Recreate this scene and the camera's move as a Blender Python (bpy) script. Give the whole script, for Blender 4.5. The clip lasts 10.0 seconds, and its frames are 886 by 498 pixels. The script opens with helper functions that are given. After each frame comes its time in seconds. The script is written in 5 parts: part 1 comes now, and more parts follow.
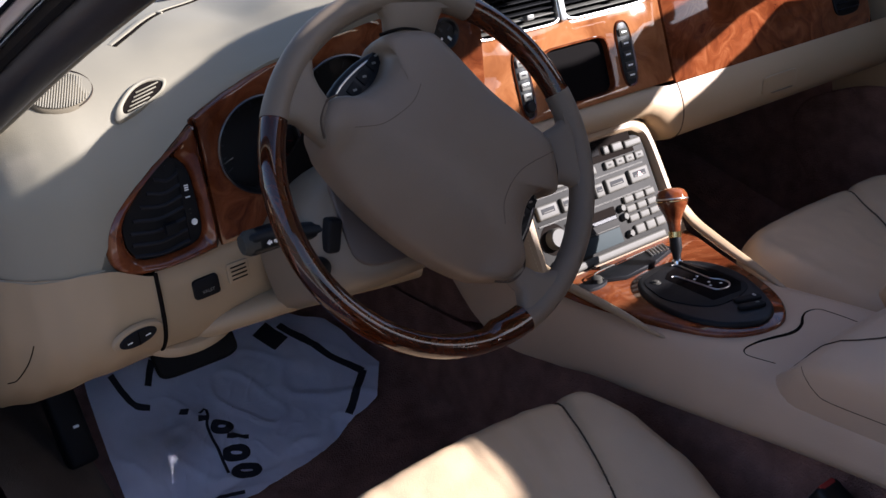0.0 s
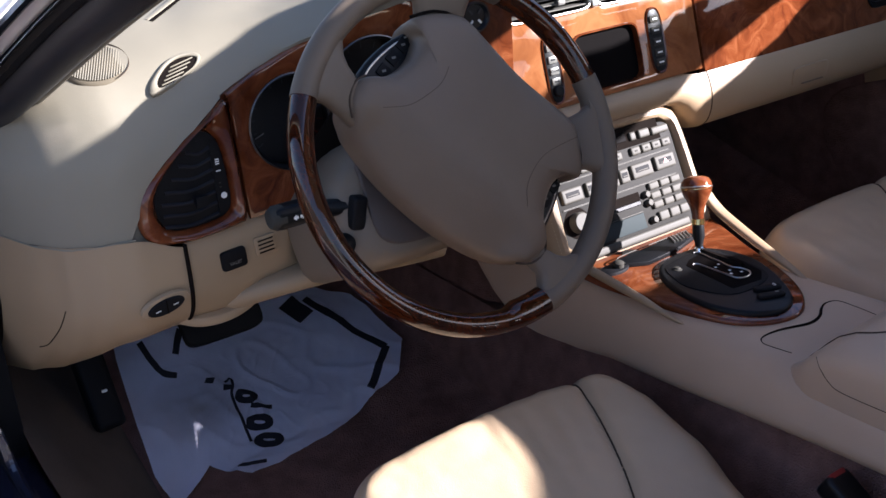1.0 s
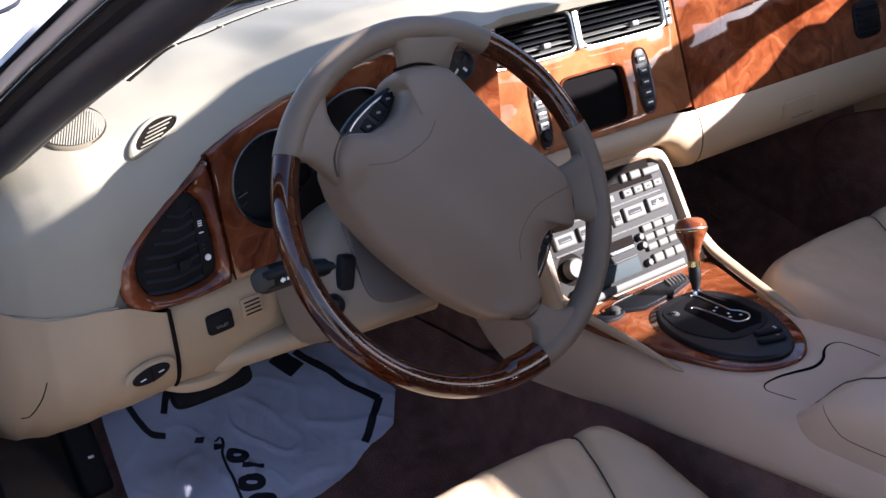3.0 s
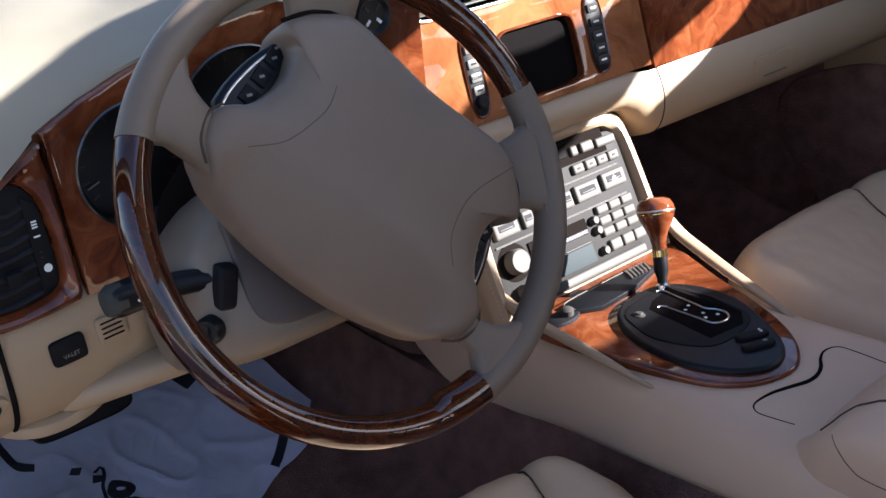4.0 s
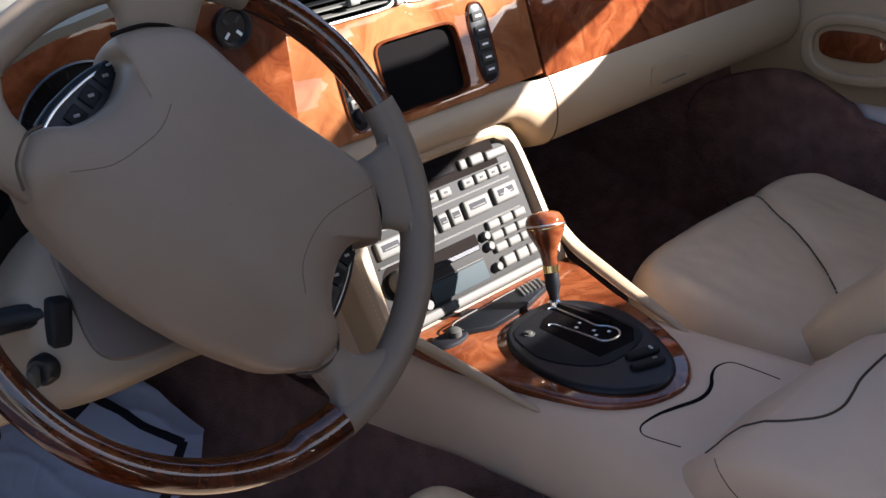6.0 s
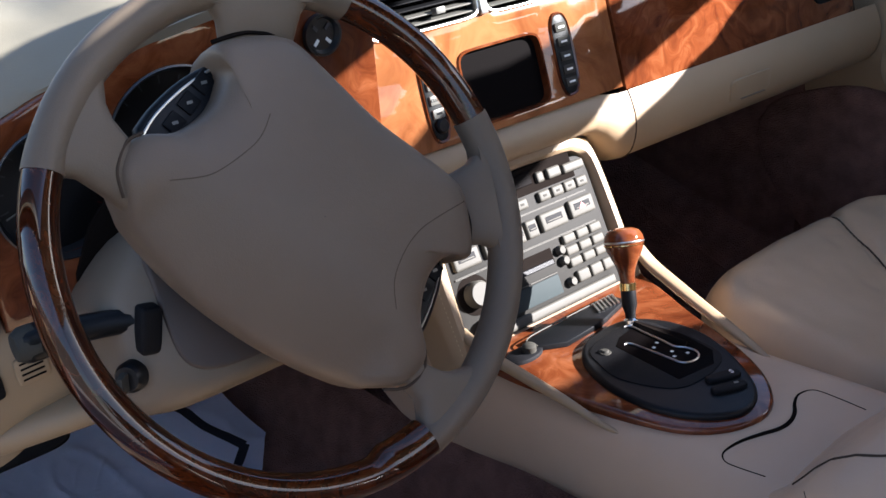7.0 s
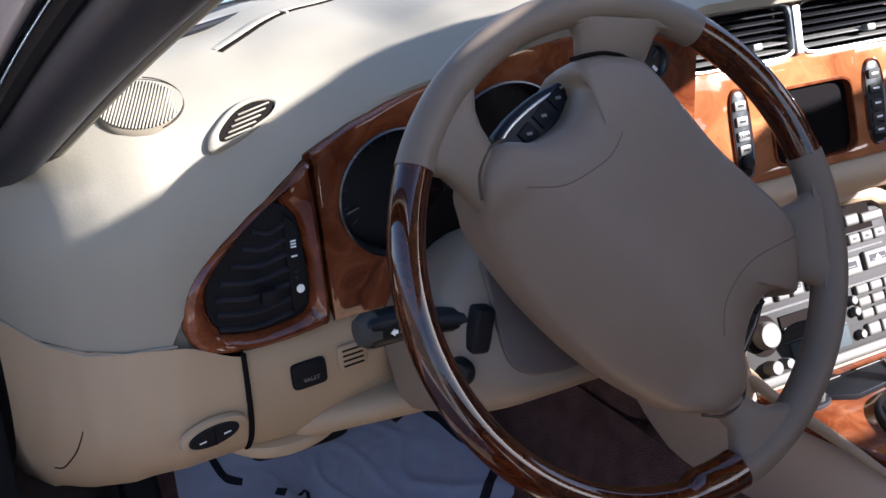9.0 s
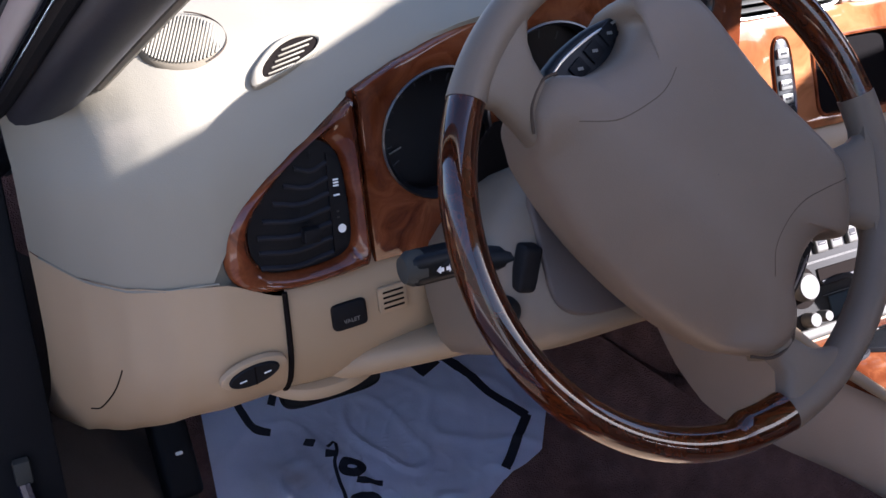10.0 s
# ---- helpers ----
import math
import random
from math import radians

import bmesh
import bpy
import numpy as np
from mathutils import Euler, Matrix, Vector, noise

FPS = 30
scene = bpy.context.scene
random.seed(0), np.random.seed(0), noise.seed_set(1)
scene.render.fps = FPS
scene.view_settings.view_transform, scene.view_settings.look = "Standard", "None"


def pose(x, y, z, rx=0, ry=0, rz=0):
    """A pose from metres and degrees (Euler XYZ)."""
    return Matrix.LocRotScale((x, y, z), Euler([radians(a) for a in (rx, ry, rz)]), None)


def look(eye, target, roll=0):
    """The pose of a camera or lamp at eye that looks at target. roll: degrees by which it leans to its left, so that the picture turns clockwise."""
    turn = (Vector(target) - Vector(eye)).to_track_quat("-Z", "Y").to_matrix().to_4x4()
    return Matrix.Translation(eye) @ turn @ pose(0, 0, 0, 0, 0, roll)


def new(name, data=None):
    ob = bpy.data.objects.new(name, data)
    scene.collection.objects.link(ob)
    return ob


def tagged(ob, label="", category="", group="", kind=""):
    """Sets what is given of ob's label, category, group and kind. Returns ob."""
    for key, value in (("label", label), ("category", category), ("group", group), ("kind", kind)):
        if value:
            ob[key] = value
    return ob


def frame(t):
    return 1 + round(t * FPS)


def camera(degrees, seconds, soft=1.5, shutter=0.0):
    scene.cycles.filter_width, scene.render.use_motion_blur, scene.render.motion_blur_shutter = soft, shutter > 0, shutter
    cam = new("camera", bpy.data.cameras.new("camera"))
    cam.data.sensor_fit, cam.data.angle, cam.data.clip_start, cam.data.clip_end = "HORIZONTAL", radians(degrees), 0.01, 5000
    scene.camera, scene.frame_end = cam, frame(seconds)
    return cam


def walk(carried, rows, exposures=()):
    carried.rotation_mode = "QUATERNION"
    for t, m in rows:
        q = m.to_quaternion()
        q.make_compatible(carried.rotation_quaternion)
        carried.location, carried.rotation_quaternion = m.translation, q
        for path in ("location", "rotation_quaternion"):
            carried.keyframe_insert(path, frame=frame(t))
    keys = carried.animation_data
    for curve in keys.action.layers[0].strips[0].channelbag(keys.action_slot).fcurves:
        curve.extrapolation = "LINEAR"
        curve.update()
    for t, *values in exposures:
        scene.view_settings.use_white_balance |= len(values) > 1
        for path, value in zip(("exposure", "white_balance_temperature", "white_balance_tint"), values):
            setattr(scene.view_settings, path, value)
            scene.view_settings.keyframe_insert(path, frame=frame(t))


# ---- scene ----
cam = camera(43.58, 10.0)
PATH = [
    (0, -0.6175, -0.8753, 1.1650, 66.917, 4.651, -36.995),
    (0.5, -0.6246, -0.8822, 1.1832, 67.044, 3.749, -35.439),
    (1, -0.6215, -0.8961, 1.1741, 65.977, 3.612, -34.814),
    (1.5, -0.6237, -0.9133, 1.1837, 64.884, 3.921, -34.241),
    (2, -0.6415, -0.9309, 1.1939, 64.546, 4.837, -34.134),
    (2.5, -0.6478, -0.9514, 1.2063, 66.606, 4.682, -35.112),
    (3, -0.5981, -0.8614, 1.1869, 67.407, 5.083, -36.045),
    (3.2, -0.5660, -0.7923, 1.1648, 65.261, 5.050, -38.833),
    (4.5, -0.3935, -0.6620, 1.1118, 65.208, 5.021, -40.011),
    (5, -0.3770, -0.6733, 1.1041, 65.709, 6.507, -40.863),
    (5.2, -0.3678, -0.6834, 1.0953, 65.724, 6.787, -41.371),
    (6.3, -0.3537, -0.6656, 1.1016, 65.190, 4.391, -42.900),
    (6.5, -0.3627, -0.6498, 1.1033, 65.224, 3.890, -42.383),
    (7, -0.3730, -0.6364, 1.1092, 65.536, 4.038, -40.019),
    (7.5, -0.3843, -0.6349, 1.1116, 66.630, 3.709, -37.885),
    (8, -0.4136, -0.6368, 1.1203, 68.167, 3.408, -34.609),
    (8.5, -0.4479, -0.6296, 1.1184, 68.302, 2.364, -31.019),
    (9, -0.4699, -0.5981, 1.1061, 68.259, 2.755, -28.556),
    (9.5, -0.4843, -0.5790, 1.0968, 67.617, 2.294, -28.194),
    (10, -0.4959, -0.5848, 1.0794, 66.889, 2.381, -27.930),
]
walk(cam, [(t, pose(*p)) for t, *p in PATH], [(0, 2.22, 5750, 21), (2.5, 2.9, 5600, 22), (5, 2.92, 5800, 16), (8, 2.75, 5700, 16), (10, 3.05, 5500, 24)])

from mathutils.bvhtree import BVHTree

# ---------------------------------------------------------------- world and sun
SUN = Vector((1.0, -0.85, 0.57)).normalized()      # direction towards the sun
elevation = math.asin(SUN.z)
azimuth = math.atan2(SUN.x, SUN.y)
world = bpy.data.worlds.new("sky")
scene.world = world
world.use_nodes = True
wn = world.node_tree
sky = wn.nodes.new("ShaderNodeTexSky")
sky.sky_type, sky.sun_disc, sky.sun_elevation, sky.sun_rotation = "NISHITA", False, elevation, azimuth
wn.links.new(sky.outputs[0], wn.nodes["Background"].inputs[0])
wn.nodes["Background"].inputs[1].default_value = 0.065
sun_data = bpy.data.lights.new("sun", "SUN")
sun_data.energy, sun_data.angle, sun_data.color = 5.0, radians(0.6), (1.0, 0.93, 0.82)
sun = new("sun", sun_data)
sun.matrix_world = look(SUN * 20, (0, 0, 0))

# ---------------------------------------------------------------- materials
def material(name, base, rough=0.5, metal=0.0, coat=0.0, spec=0.5):
    m = bpy.data.materials.new(name)
    m.use_nodes = True
    b = m.node_tree.nodes["Principled BSDF"]
    b.inputs["Base Color"].default_value = (*base, 1)
    b.inputs["Roughness"].default_value = rough
    b.inputs["Metallic"].default_value = metal
    b.inputs["Coat Weight"].default_value = coat
    b.inputs["Coat Roughness"].default_value = 0.04
    b.inputs["Specular IOR Level"].default_value = spec
    return m, m.node_tree, b


def node(tree, kind, **values):
    n = tree.nodes.new(kind)
    for key, value in values.items():
        n.inputs[key.replace("_", " ")].default_value = value
    return n


def coords(tree):
    return tree.nodes.new("ShaderNodeTexCoord").outputs["Object"]


def ramp(tree, source, stops):
    r = tree.nodes.new("ShaderNodeValToRGB")
    while len(r.color_ramp.elements) < len(stops):
        r.color_ramp.elements.new(0.5)
    for e, (at, c) in zip(r.color_ramp.elements, stops):
        e.position, e.color = at, (*c, 1)
    tree.links.new(source, r.inputs[0])
    return r.outputs[0]


def grained(name, base, vary=0.12, grain=900.0, bump=0.25, rough=0.5, blotch=7.0, spec=0.4, depth=0.0006, coat=0.0):
    """A skin with fine pebbled grain, faint blotches of colour and uneven gloss."""
    m, t, b = material(name, base, rough, spec=spec, coat=coat)
    co = coords(t)
    big = node(t, "ShaderNodeTexNoise", Scale=blotch, Detail=5.0)
    t.links.new(co, big.inputs["Vector"])
    dark = tuple(c * (1 - vary) for c in base)
    light = tuple(min(1, c * (1 + vary)) for c in base)
    t.links.new(ramp(t, big.outputs["Fac"], [(0.3, dark), (0.7, light)]), b.inputs["Base Color"])
    vor = node(t, "ShaderNodeTexVoronoi", Scale=grain)
    t.links.new(co, vor.inputs["Vector"])
    fine = node(t, "ShaderNodeTexNoise", Scale=grain * 0.2, Detail=4.0)
    t.links.new(co, fine.inputs["Vector"])
    mix = t.nodes.new("ShaderNodeMath")
    mix.operation = "MULTIPLY_ADD"
    t.links.new(fine.outputs["Fac"], mix.inputs[0])
    mix.inputs[1].default_value = 1.2
    t.links.new(vor.outputs["Distance"], mix.inputs[2])
    bp = node(t, "ShaderNodeBump", Strength=bump, Distance=depth)
    t.links.new(mix.outputs[0], bp.inputs["Height"])
    t.links.new(bp.outputs[0], b.inputs["Normal"])
    rr = t.nodes.new("ShaderNodeMapRange")
    rr.inputs["To Min"].default_value, rr.inputs["To Max"].default_value = rough - 0.07, rough + 0.1
    t.links.new(big.outputs["Fac"], rr.inputs["Value"])
    t.links.new(rr.outputs[0], b.inputs["Roughness"])
    return m


def burl(name, dark, mid, light, scale=9.0, stretch=(1, 1, 1), coat=1.0):
    """Lacquered burr walnut: swirling figure, dark clouds and fine pores under a clear gloss coat."""
    m, t, b = material(name, mid, 0.5, coat=coat, spec=0.0)
    mp = t.nodes.new("ShaderNodeMapping")
    mp.inputs["Scale"].default_value = stretch
    t.links.new(coords(t), mp.inputs[0])
    warp = node(t, "ShaderNodeTexNoise", Scale=scale, Detail=3.0)
    t.links.new(mp.outputs[0], warp.inputs["Vector"])
    add = t.nodes.new("ShaderNodeMixRGB")
    add.blend_type, add.inputs[0].default_value = "ADD", 0.35
    t.links.new(mp.outputs[0], add.inputs[1])
    t.links.new(warp.outputs["Color"], add.inputs[2])
    fig = node(t, "ShaderNodeTexNoise", Scale=scale * 2.4, Detail=8.0, Roughness=0.62, Distortion=1.2)
    t.links.new(add.outputs[0], fig.inputs["Vector"])
    col = ramp(t, fig.outputs["Fac"], [(0.3, dark), (0.5, mid), (0.68, light)])
    cloud = node(t, "ShaderNodeTexNoise", Scale=scale * 0.9, Detail=2.0)
    t.links.new(mp.outputs[0], cloud.inputs["Vector"])
    shade = ramp(t, cloud.outputs["Fac"], [(0.34, (0.45, 0.40, 0.38)), (0.52, (1, 1, 1))])
    mul = t.nodes.new("ShaderNodeMixRGB")
    mul.blend_type, mul.inputs[0].default_value = "MULTIPLY", 0.85
    t.links.new(col, mul.inputs[1])
    t.links.new(shade, mul.inputs[2])
    t.links.new(mul.outputs[0], b.inputs["Base Color"])
    return m


pad_mat = grained("dash_vinyl", (0.215, 0.190, 0.140), 0.05, 1100, 0.14, 0.55)
trim_mat = grained("beige_trim", (0.310, 0.220, 0.130), 0.06, 1300, 0.15, 0.52)
leather_mat = grained("beige_leather", (0.420, 0.305, 0.190), 0.09, 700, 0.3, 0.42, coat=0.05)
console_mat = grained("console_leather", (0.450, 0.325, 0.222), 0.06, 800, 0.2, 0.45)
taupe_mat = grained("taupe_leather", (0.128, 0.098, 0.071), 0.09, 1100, 0.16, 0.50, spec=0.28)
padgrey_mat = grained("taupe_pad", (0.142, 0.104, 0.074), 0.09, 1100, 0.2, 0.46, spec=0.3)
shroud_mat = grained("shroud_plastic", (0.068, 0.050, 0.041), 0.06, 1200, 0.15, 0.5)
carpet_mat = grained("carpet", (0.215, 0.118, 0.096), 0.25, 500, 0.9, 0.95, 30, 0.1, 0.003)
panel_mat = grained("carpet_panel", (0.090, 0.070, 0.056), 0.1, 500, 0.5, 0.9, 20, 0.15, 0.0015)
black_mat = grained("black_plastic", (0.0045, 0.005, 0.006), 0.2, 1200, 0.12, 0.40, spec=0.22)
soft_black = grained("black_rubber", (0.0055, 0.0055, 0.0065), 0.2, 900, 0.2, 0.6, spec=0.15)
seal_mat = grained("dark_pillar_trim", (0.014, 0.0135, 0.018), 0.12, 900, 0.15, 0.5)
graphite_mat = grained("graphite_plastic", (0.042, 0.040, 0.034), 0.1, 1300, 0.1, 0.65, spec=0.1)
grey_mat = grained("grey_button", (0.14, 0.135, 0.12), 0.1, 1300, 0.08, 0.33)
burl_mat = burl("burr_walnut", (0.055, 0.011, 0.004), (0.130, 0.034, 0.011), (0.205, 0.068, 0.025), 6.0)
# the same walnut for the centre panel, with sunlight put into its colour
burl_sunlit = burl("burr_walnut_sunlit", (0.16, 0.050, 0.016), (0.26, 0.095, 0.034), (0.34, 0.14, 0.055), 4.5)
rimwood_mat = burl("rim_walnut", (0.012, 0.003, 0.0013), (0.038, 0.0080, 0.0022), (0.080, 0.018, 0.004), 10.0, (1, 1, 3))
chrome_mat = material("chrome", (0.75, 0.75, 0.74), 0.08, 1.0)[0]
satin_mat = material("satin_metal", (0.62, 0.62, 0.60), 0.3, 1.0)[0]
brass_mat = material("brass", (0.75, 0.52, 0.2), 0.15, 1.0)[0]
paint_mat = material("dark_paint", (0.012, 0.014, 0.03), 0.25, 0.0, 1.0)[0]
white_mat = material("white_print", (0.75, 0.75, 0.72), 0.5)[0]
screen_mat = material("screen_glass", (0.005, 0.004, 0.004), 0.4, 0.0, 0.0, 0.01)[0]
dial_mat = material("dial_face", (0.006, 0.006, 0.007), 0.3, 0.0, 0.5)[0]
glass_mat, gt, gb = material("windscreen_glass", (1, 1, 1), 0.0)
clear, shine, both = gt.nodes.new("ShaderNodeBsdfTransparent"), gt.nodes.new("ShaderNodeBsdfGlossy"), gt.nodes.new("ShaderNodeMixShader")
shine.inputs["Roughness"].default_value, clear.inputs["Color"].default_value = 0.0, (0.80, 0.82, 0.80, 1)
both.inputs[0].default_value = 0.12
gt.links.new(clear.outputs[0], both.inputs[1])
gt.links.new(shine.outputs[0], both.inputs[2])
gt.links.new(both.outputs[0], gt.nodes["Material Output"].inputs["Surface"])
seam_taupe = material("taupe_thread", (0.085, 0.064, 0.047), 0.8, spec=0.0)[0]
seam_dark = material("seam_shadow", (0.06, 0.044, 0.033), 0.9, spec=0.0)[0]
# near black: shade painted into gaps and recesses, also used for black radio fields
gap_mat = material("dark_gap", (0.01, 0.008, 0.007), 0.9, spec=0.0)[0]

# ---------------------------------------------------------------- mesh tools
def thing(name, label, category, at=(0, 0, 0), group="", kind=""):
    e = new(name)
    e.matrix_world = at if isinstance(at, Matrix) else Matrix.Translation(at)
    return tagged(e, label, category, group, kind)


def part(name, bm, mat, parent=None, label="", m=None, smooth=True, angle=40):
    """Links a bmesh as one mesh object under a thing or a part; m is its pose in the world."""
    bmesh.ops.recalc_face_normals(bm, faces=bm.faces)
    me = bpy.data.meshes.new(name)
    bm.to_mesh(me)
    bm.free()
    me.materials.append(mat)
    if smooth:
        me.polygons.foreach_set("use_smooth", [True] * len(me.polygons))
        me.set_sharp_from_angle(angle=radians(angle))
    ob = new(name, me)
    w = m or Matrix.Identity(4)
    if parent:
        ob.parent = parent
        up, chain = Matrix.Identity(4), parent
        while chain:
            up = chain.matrix_basis @ up
            chain = chain.parent
        ob.matrix_basis = up.inverted() @ w
    else:
        ob.matrix_basis = w
    if label:
        ob["label"] = label
    return ob


def box(sx, sy, sz, bevel=0.0, seg=2, at=(0, 0, 0)):
    bm = bmesh.new()
    bmesh.ops.create_cube(bm, size=1)
    bmesh.ops.transform(bm, matrix=Matrix.Translation(at) @ Matrix.Diagonal((sx, sy, sz, 1)), verts=bm.verts)
    if bevel:
        bmesh.ops.bevel(bm, geom=bm.edges, offset=bevel, segments=seg, affect="EDGES", profile=0.6)
    return bm


def loft(rows, ring=False, caps=False):
    """Skins rows of points, all of one length; ring closes each row on itself."""
    bm = bmesh.new()
    vs = [[bm.verts.new(p) for p in r] for r in rows]
    n = len(rows[0])
    for a, b in zip(vs, vs[1:]):
        for i in range(n if ring else n - 1):
            j = (i + 1) % n
            bm.faces.new((a[i], a[j], b[j], b[i]))
    if caps:
        bm.faces.new(vs[0][::-1])
        bm.faces.new(vs[-1])
    return bm


def spline(points, n, closed=False):
    """n points evenly along a Catmull-Rom curve through the given ones."""
    P = [Vector(p) for p in points]
    k = len(P)
    out = []
    for s in range(k if closed else k - 1):
        g = (lambda i: P[i % k]) if closed else (lambda i: P[min(max(i, 0), k - 1)])
        p0, p1, p2, p3 = g(s - 1), g(s), g(s + 1), g(s + 2)
        for u in range(24):
            t = u / 24
            out.append(0.5 * (2 * p1 + (p2 - p0) * t + (2 * p0 - 5 * p1 + 4 * p2 - p3) * t * t + (3 * p1 - p0 - 3 * p2 + p3) * t ** 3))
    out.append(P[0] if closed else P[-1])
    d = [0.0]
    for a, b in zip(out, out[1:]):
        d.append(d[-1] + (b - a).length)
    res, j = [], 0
    for i in range(n):
        want = d[-1] * i / (n if closed else n - 1)
        while j < len(d) - 2 and d[j + 1] < want:
            j += 1
        f = (want - d[j]) / max(d[j + 1] - d[j], 1e-9)
        res.append(out[j].lerp(out[j + 1], min(max(f, 0), 1)))
    return res


def tube(points, radius, seg=10, n=24, closed=False, smooth=True):
    P = spline(points, n, closed) if smooth else [Vector(p) for p in points]
    rows = []
    k = len(P)
    up = Vector((0.13, 0.21, 0.97))
    for i, p in enumerate(P):
        t = (P[(i + 1) % k] - P[i - 1]) if closed else (P[min(i + 1, k - 1)] - P[max(i - 1, 0)])
        t.normalize()
        a = t.cross(up).normalized()
        b = t.cross(a)
        r = radius(i / max(k - 1, 1)) if callable(radius) else radius
        rows.append([p + (a * math.cos(2 * math.pi * j / seg) + b * math.sin(2 * math.pi * j / seg)) * r for j in range(seg)])
    if closed:
        return loft(rows + rows[:1], ring=True)
    return loft(rows, ring=True, caps=True)


def plate(outer, holes=(), depth=0.004, bevel=0.0, seg=2):
    """A flat plate in the xy plane, its front at z = 0 and its back at -depth, with holes through it."""
    bm = bmesh.new()
    edges = []
    for loop in (outer, *holes):
        vs = [bm.verts.new((p[0], p[1], 0)) for p in loop]
        edges += [bm.edges.new((a, b)) for a, b in zip(vs, vs[1:] + vs[:1])]
    bmesh.ops.triangle_fill(bm, edges=edges, use_beauty=True)
    bmesh.ops.recalc_face_normals(bm, faces=bm.faces)
    if bm.faces and sum(f.normal.z for f in bm.faces) < 0:
        bmesh.ops.reverse_faces(bm, faces=bm.faces)
    front = list(bm.faces)
    rim = [e for e in bm.edges if len(e.link_faces) == 1]
    ext = bmesh.ops.extrude_edge_only(bm, edges=rim)
    vs = [g for g in ext["geom"] if isinstance(g, bmesh.types.BMVert)]
    bmesh.ops.translate(bm, vec=(0, 0, -depth), verts=vs)
    if bevel:
        bmesh.ops.bevel(bm, geom=rim, offset=bevel, segments=seg, affect="EDGES", profile=0.5)
    return bm


def ring_strip(outer, inner, profile, n=72):
    """A frame between two closed outlines of xy points; profile holds (0..1 across, height) pairs."""
    A, B = spline([(*p, 0) for p in outer], n, True), spline([(*p, 0) for p in inner], n, True)
    rows = [[a.lerp(b, u) + Vector((0, 0, h)) for a, b in zip(A, B)] for u, h in profile]
    return loft(rows, ring=True)


def oval(cx, cy, rx, ry, n=40, power=2.0):
    out = []
    for i in range(n):
        a = 2 * math.pi * i / n
        c, s = math.cos(a), math.sin(a)
        out.append((cx + rx * math.copysign(abs(c) ** (2 / power), c), cy + ry * math.copysign(abs(s) ** (2 / power), s)))
    return out


def lathe(profile, seg=32):
    """Turns (radius, height) pairs round the z axis."""
    rows = [[(max(r, 1e-5) * math.cos(2 * math.pi * j / seg), max(r, 1e-5) * math.sin(2 * math.pi * j / seg), z) for j in range(seg)] for r, z in profile]
    bm = loft(rows, ring=True)
    bmesh.ops.remove_doubles(bm, verts=bm.verts, dist=1e-4)
    return bm


def turned(bm, m):
    bmesh.ops.transform(bm, matrix=m, verts=bm.verts)
    return bm


def interp(x, table):
    """Smooth lookup in rows of (x, values...)."""
    if x <= table[0][0]:
        return table[0][1:]
    for a, b in zip(table, table[1:]):
        if x <= b[0]:
            u = (x - a[0]) / (b[0] - a[0])
            u = u * u * (3 - 2 * u) * 0.5 + u * 0.5
            return tuple(p + (q - p) * u for p, q in zip(a[1:], b[1:]))
    return table[-1][1:]


def face_frame(x, y, z, tilt):
    """Local x along the car's width, local y up the face, local z out of it towards the seats; tilt: degrees that the face leans back."""
    return pose(x, y, z, 90 - tilt, 0, 0)


def bvh(ob):
    """A tree of the part's faces in world space, to lay small things on it."""
    m = ob.matrix_basis
    chain = ob.parent
    while chain:
        m = chain.matrix_basis @ m
        chain = chain.parent
    vs = [m @ v.co for v in ob.data.vertices]
    return BVHTree.FromPolygons(vs, [list(p.vertices) for p in ob.data.polygons])


def laid(tree, m, pts, lift=0.0003, reach=0.2):
    """Local xy points of frame m laid on the tree's surface along m's z."""
    d = -(m.to_3x3() @ Vector((0, 0, 1))).normalized()
    out = []
    for x, y in pts:
        o = m @ Vector((x, y, 0)) - d * reach
        h = tree.ray_cast(o, d)
        if h[0] is not None:
            out.append(h[0] - d * lift)
    return out


def band(points, w, h, n=30, taper=0.0):
    """A flattened moulding along a curve: elliptical section, w half across and h half up."""
    P = spline(points, n)
    rows = []
    for i, p in enumerate(P):
        t = P[min(i + 1, n - 1)] - P[max(i - 1, 0)]
        f = 1 - taper * (i / (n - 1)) ** 3
        side = Vector((t.y, -t.x, 0)).normalized()
        up = side.cross(t).normalized()
        if up.z < 0:
            up = -up
        rows.append([p + side * (f * w * math.copysign(abs(math.cos(q)) ** 0.7, math.cos(q))) + up * (f * h * math.copysign(abs(math.sin(q)) ** 0.7, math.sin(q))) for q in [2 * math.pi * j / 16 for j in range(16)]])
    return loft(rows, ring=True, caps=True)

# ---------------------------------------------------------------- ground
ground = part("ground", box(120, 120, 0.1, at=(0, 0, -0.05)), grained("concrete", (0.40, 0.385, 0.36), 0.2, 60, 0.6, 0.9, 2.0, 0.2, 0.01), None)
tagged(ground, "pale grey concrete car park ground", "ground", kind="structure")

# ---------------------------------------------------------------- car shell
car = thing("car", "dark painted car with beige interior, driver's door open", "car")
HX = 0.40                                            # the car's middle


def mirrored(x):
    return 2 * HX - x


champagne_mat = material("champagne_paint", (0.80, 0.74, 0.74), 0.30, 0.25, 0.8)[0]
# floor with a toe board that rises ahead and a raised tunnel
def floor_z(x, y):
    z = 0.250 + 0.35 * max(0.0, y - 0.40) + 1.2 * max(0.0, y - 0.68) ** 1.5
    t = max(0.0, 1 - abs(x - HX) / 0.20)
    return z + 0.13 * min(1, t * 1.6) ** 1.5


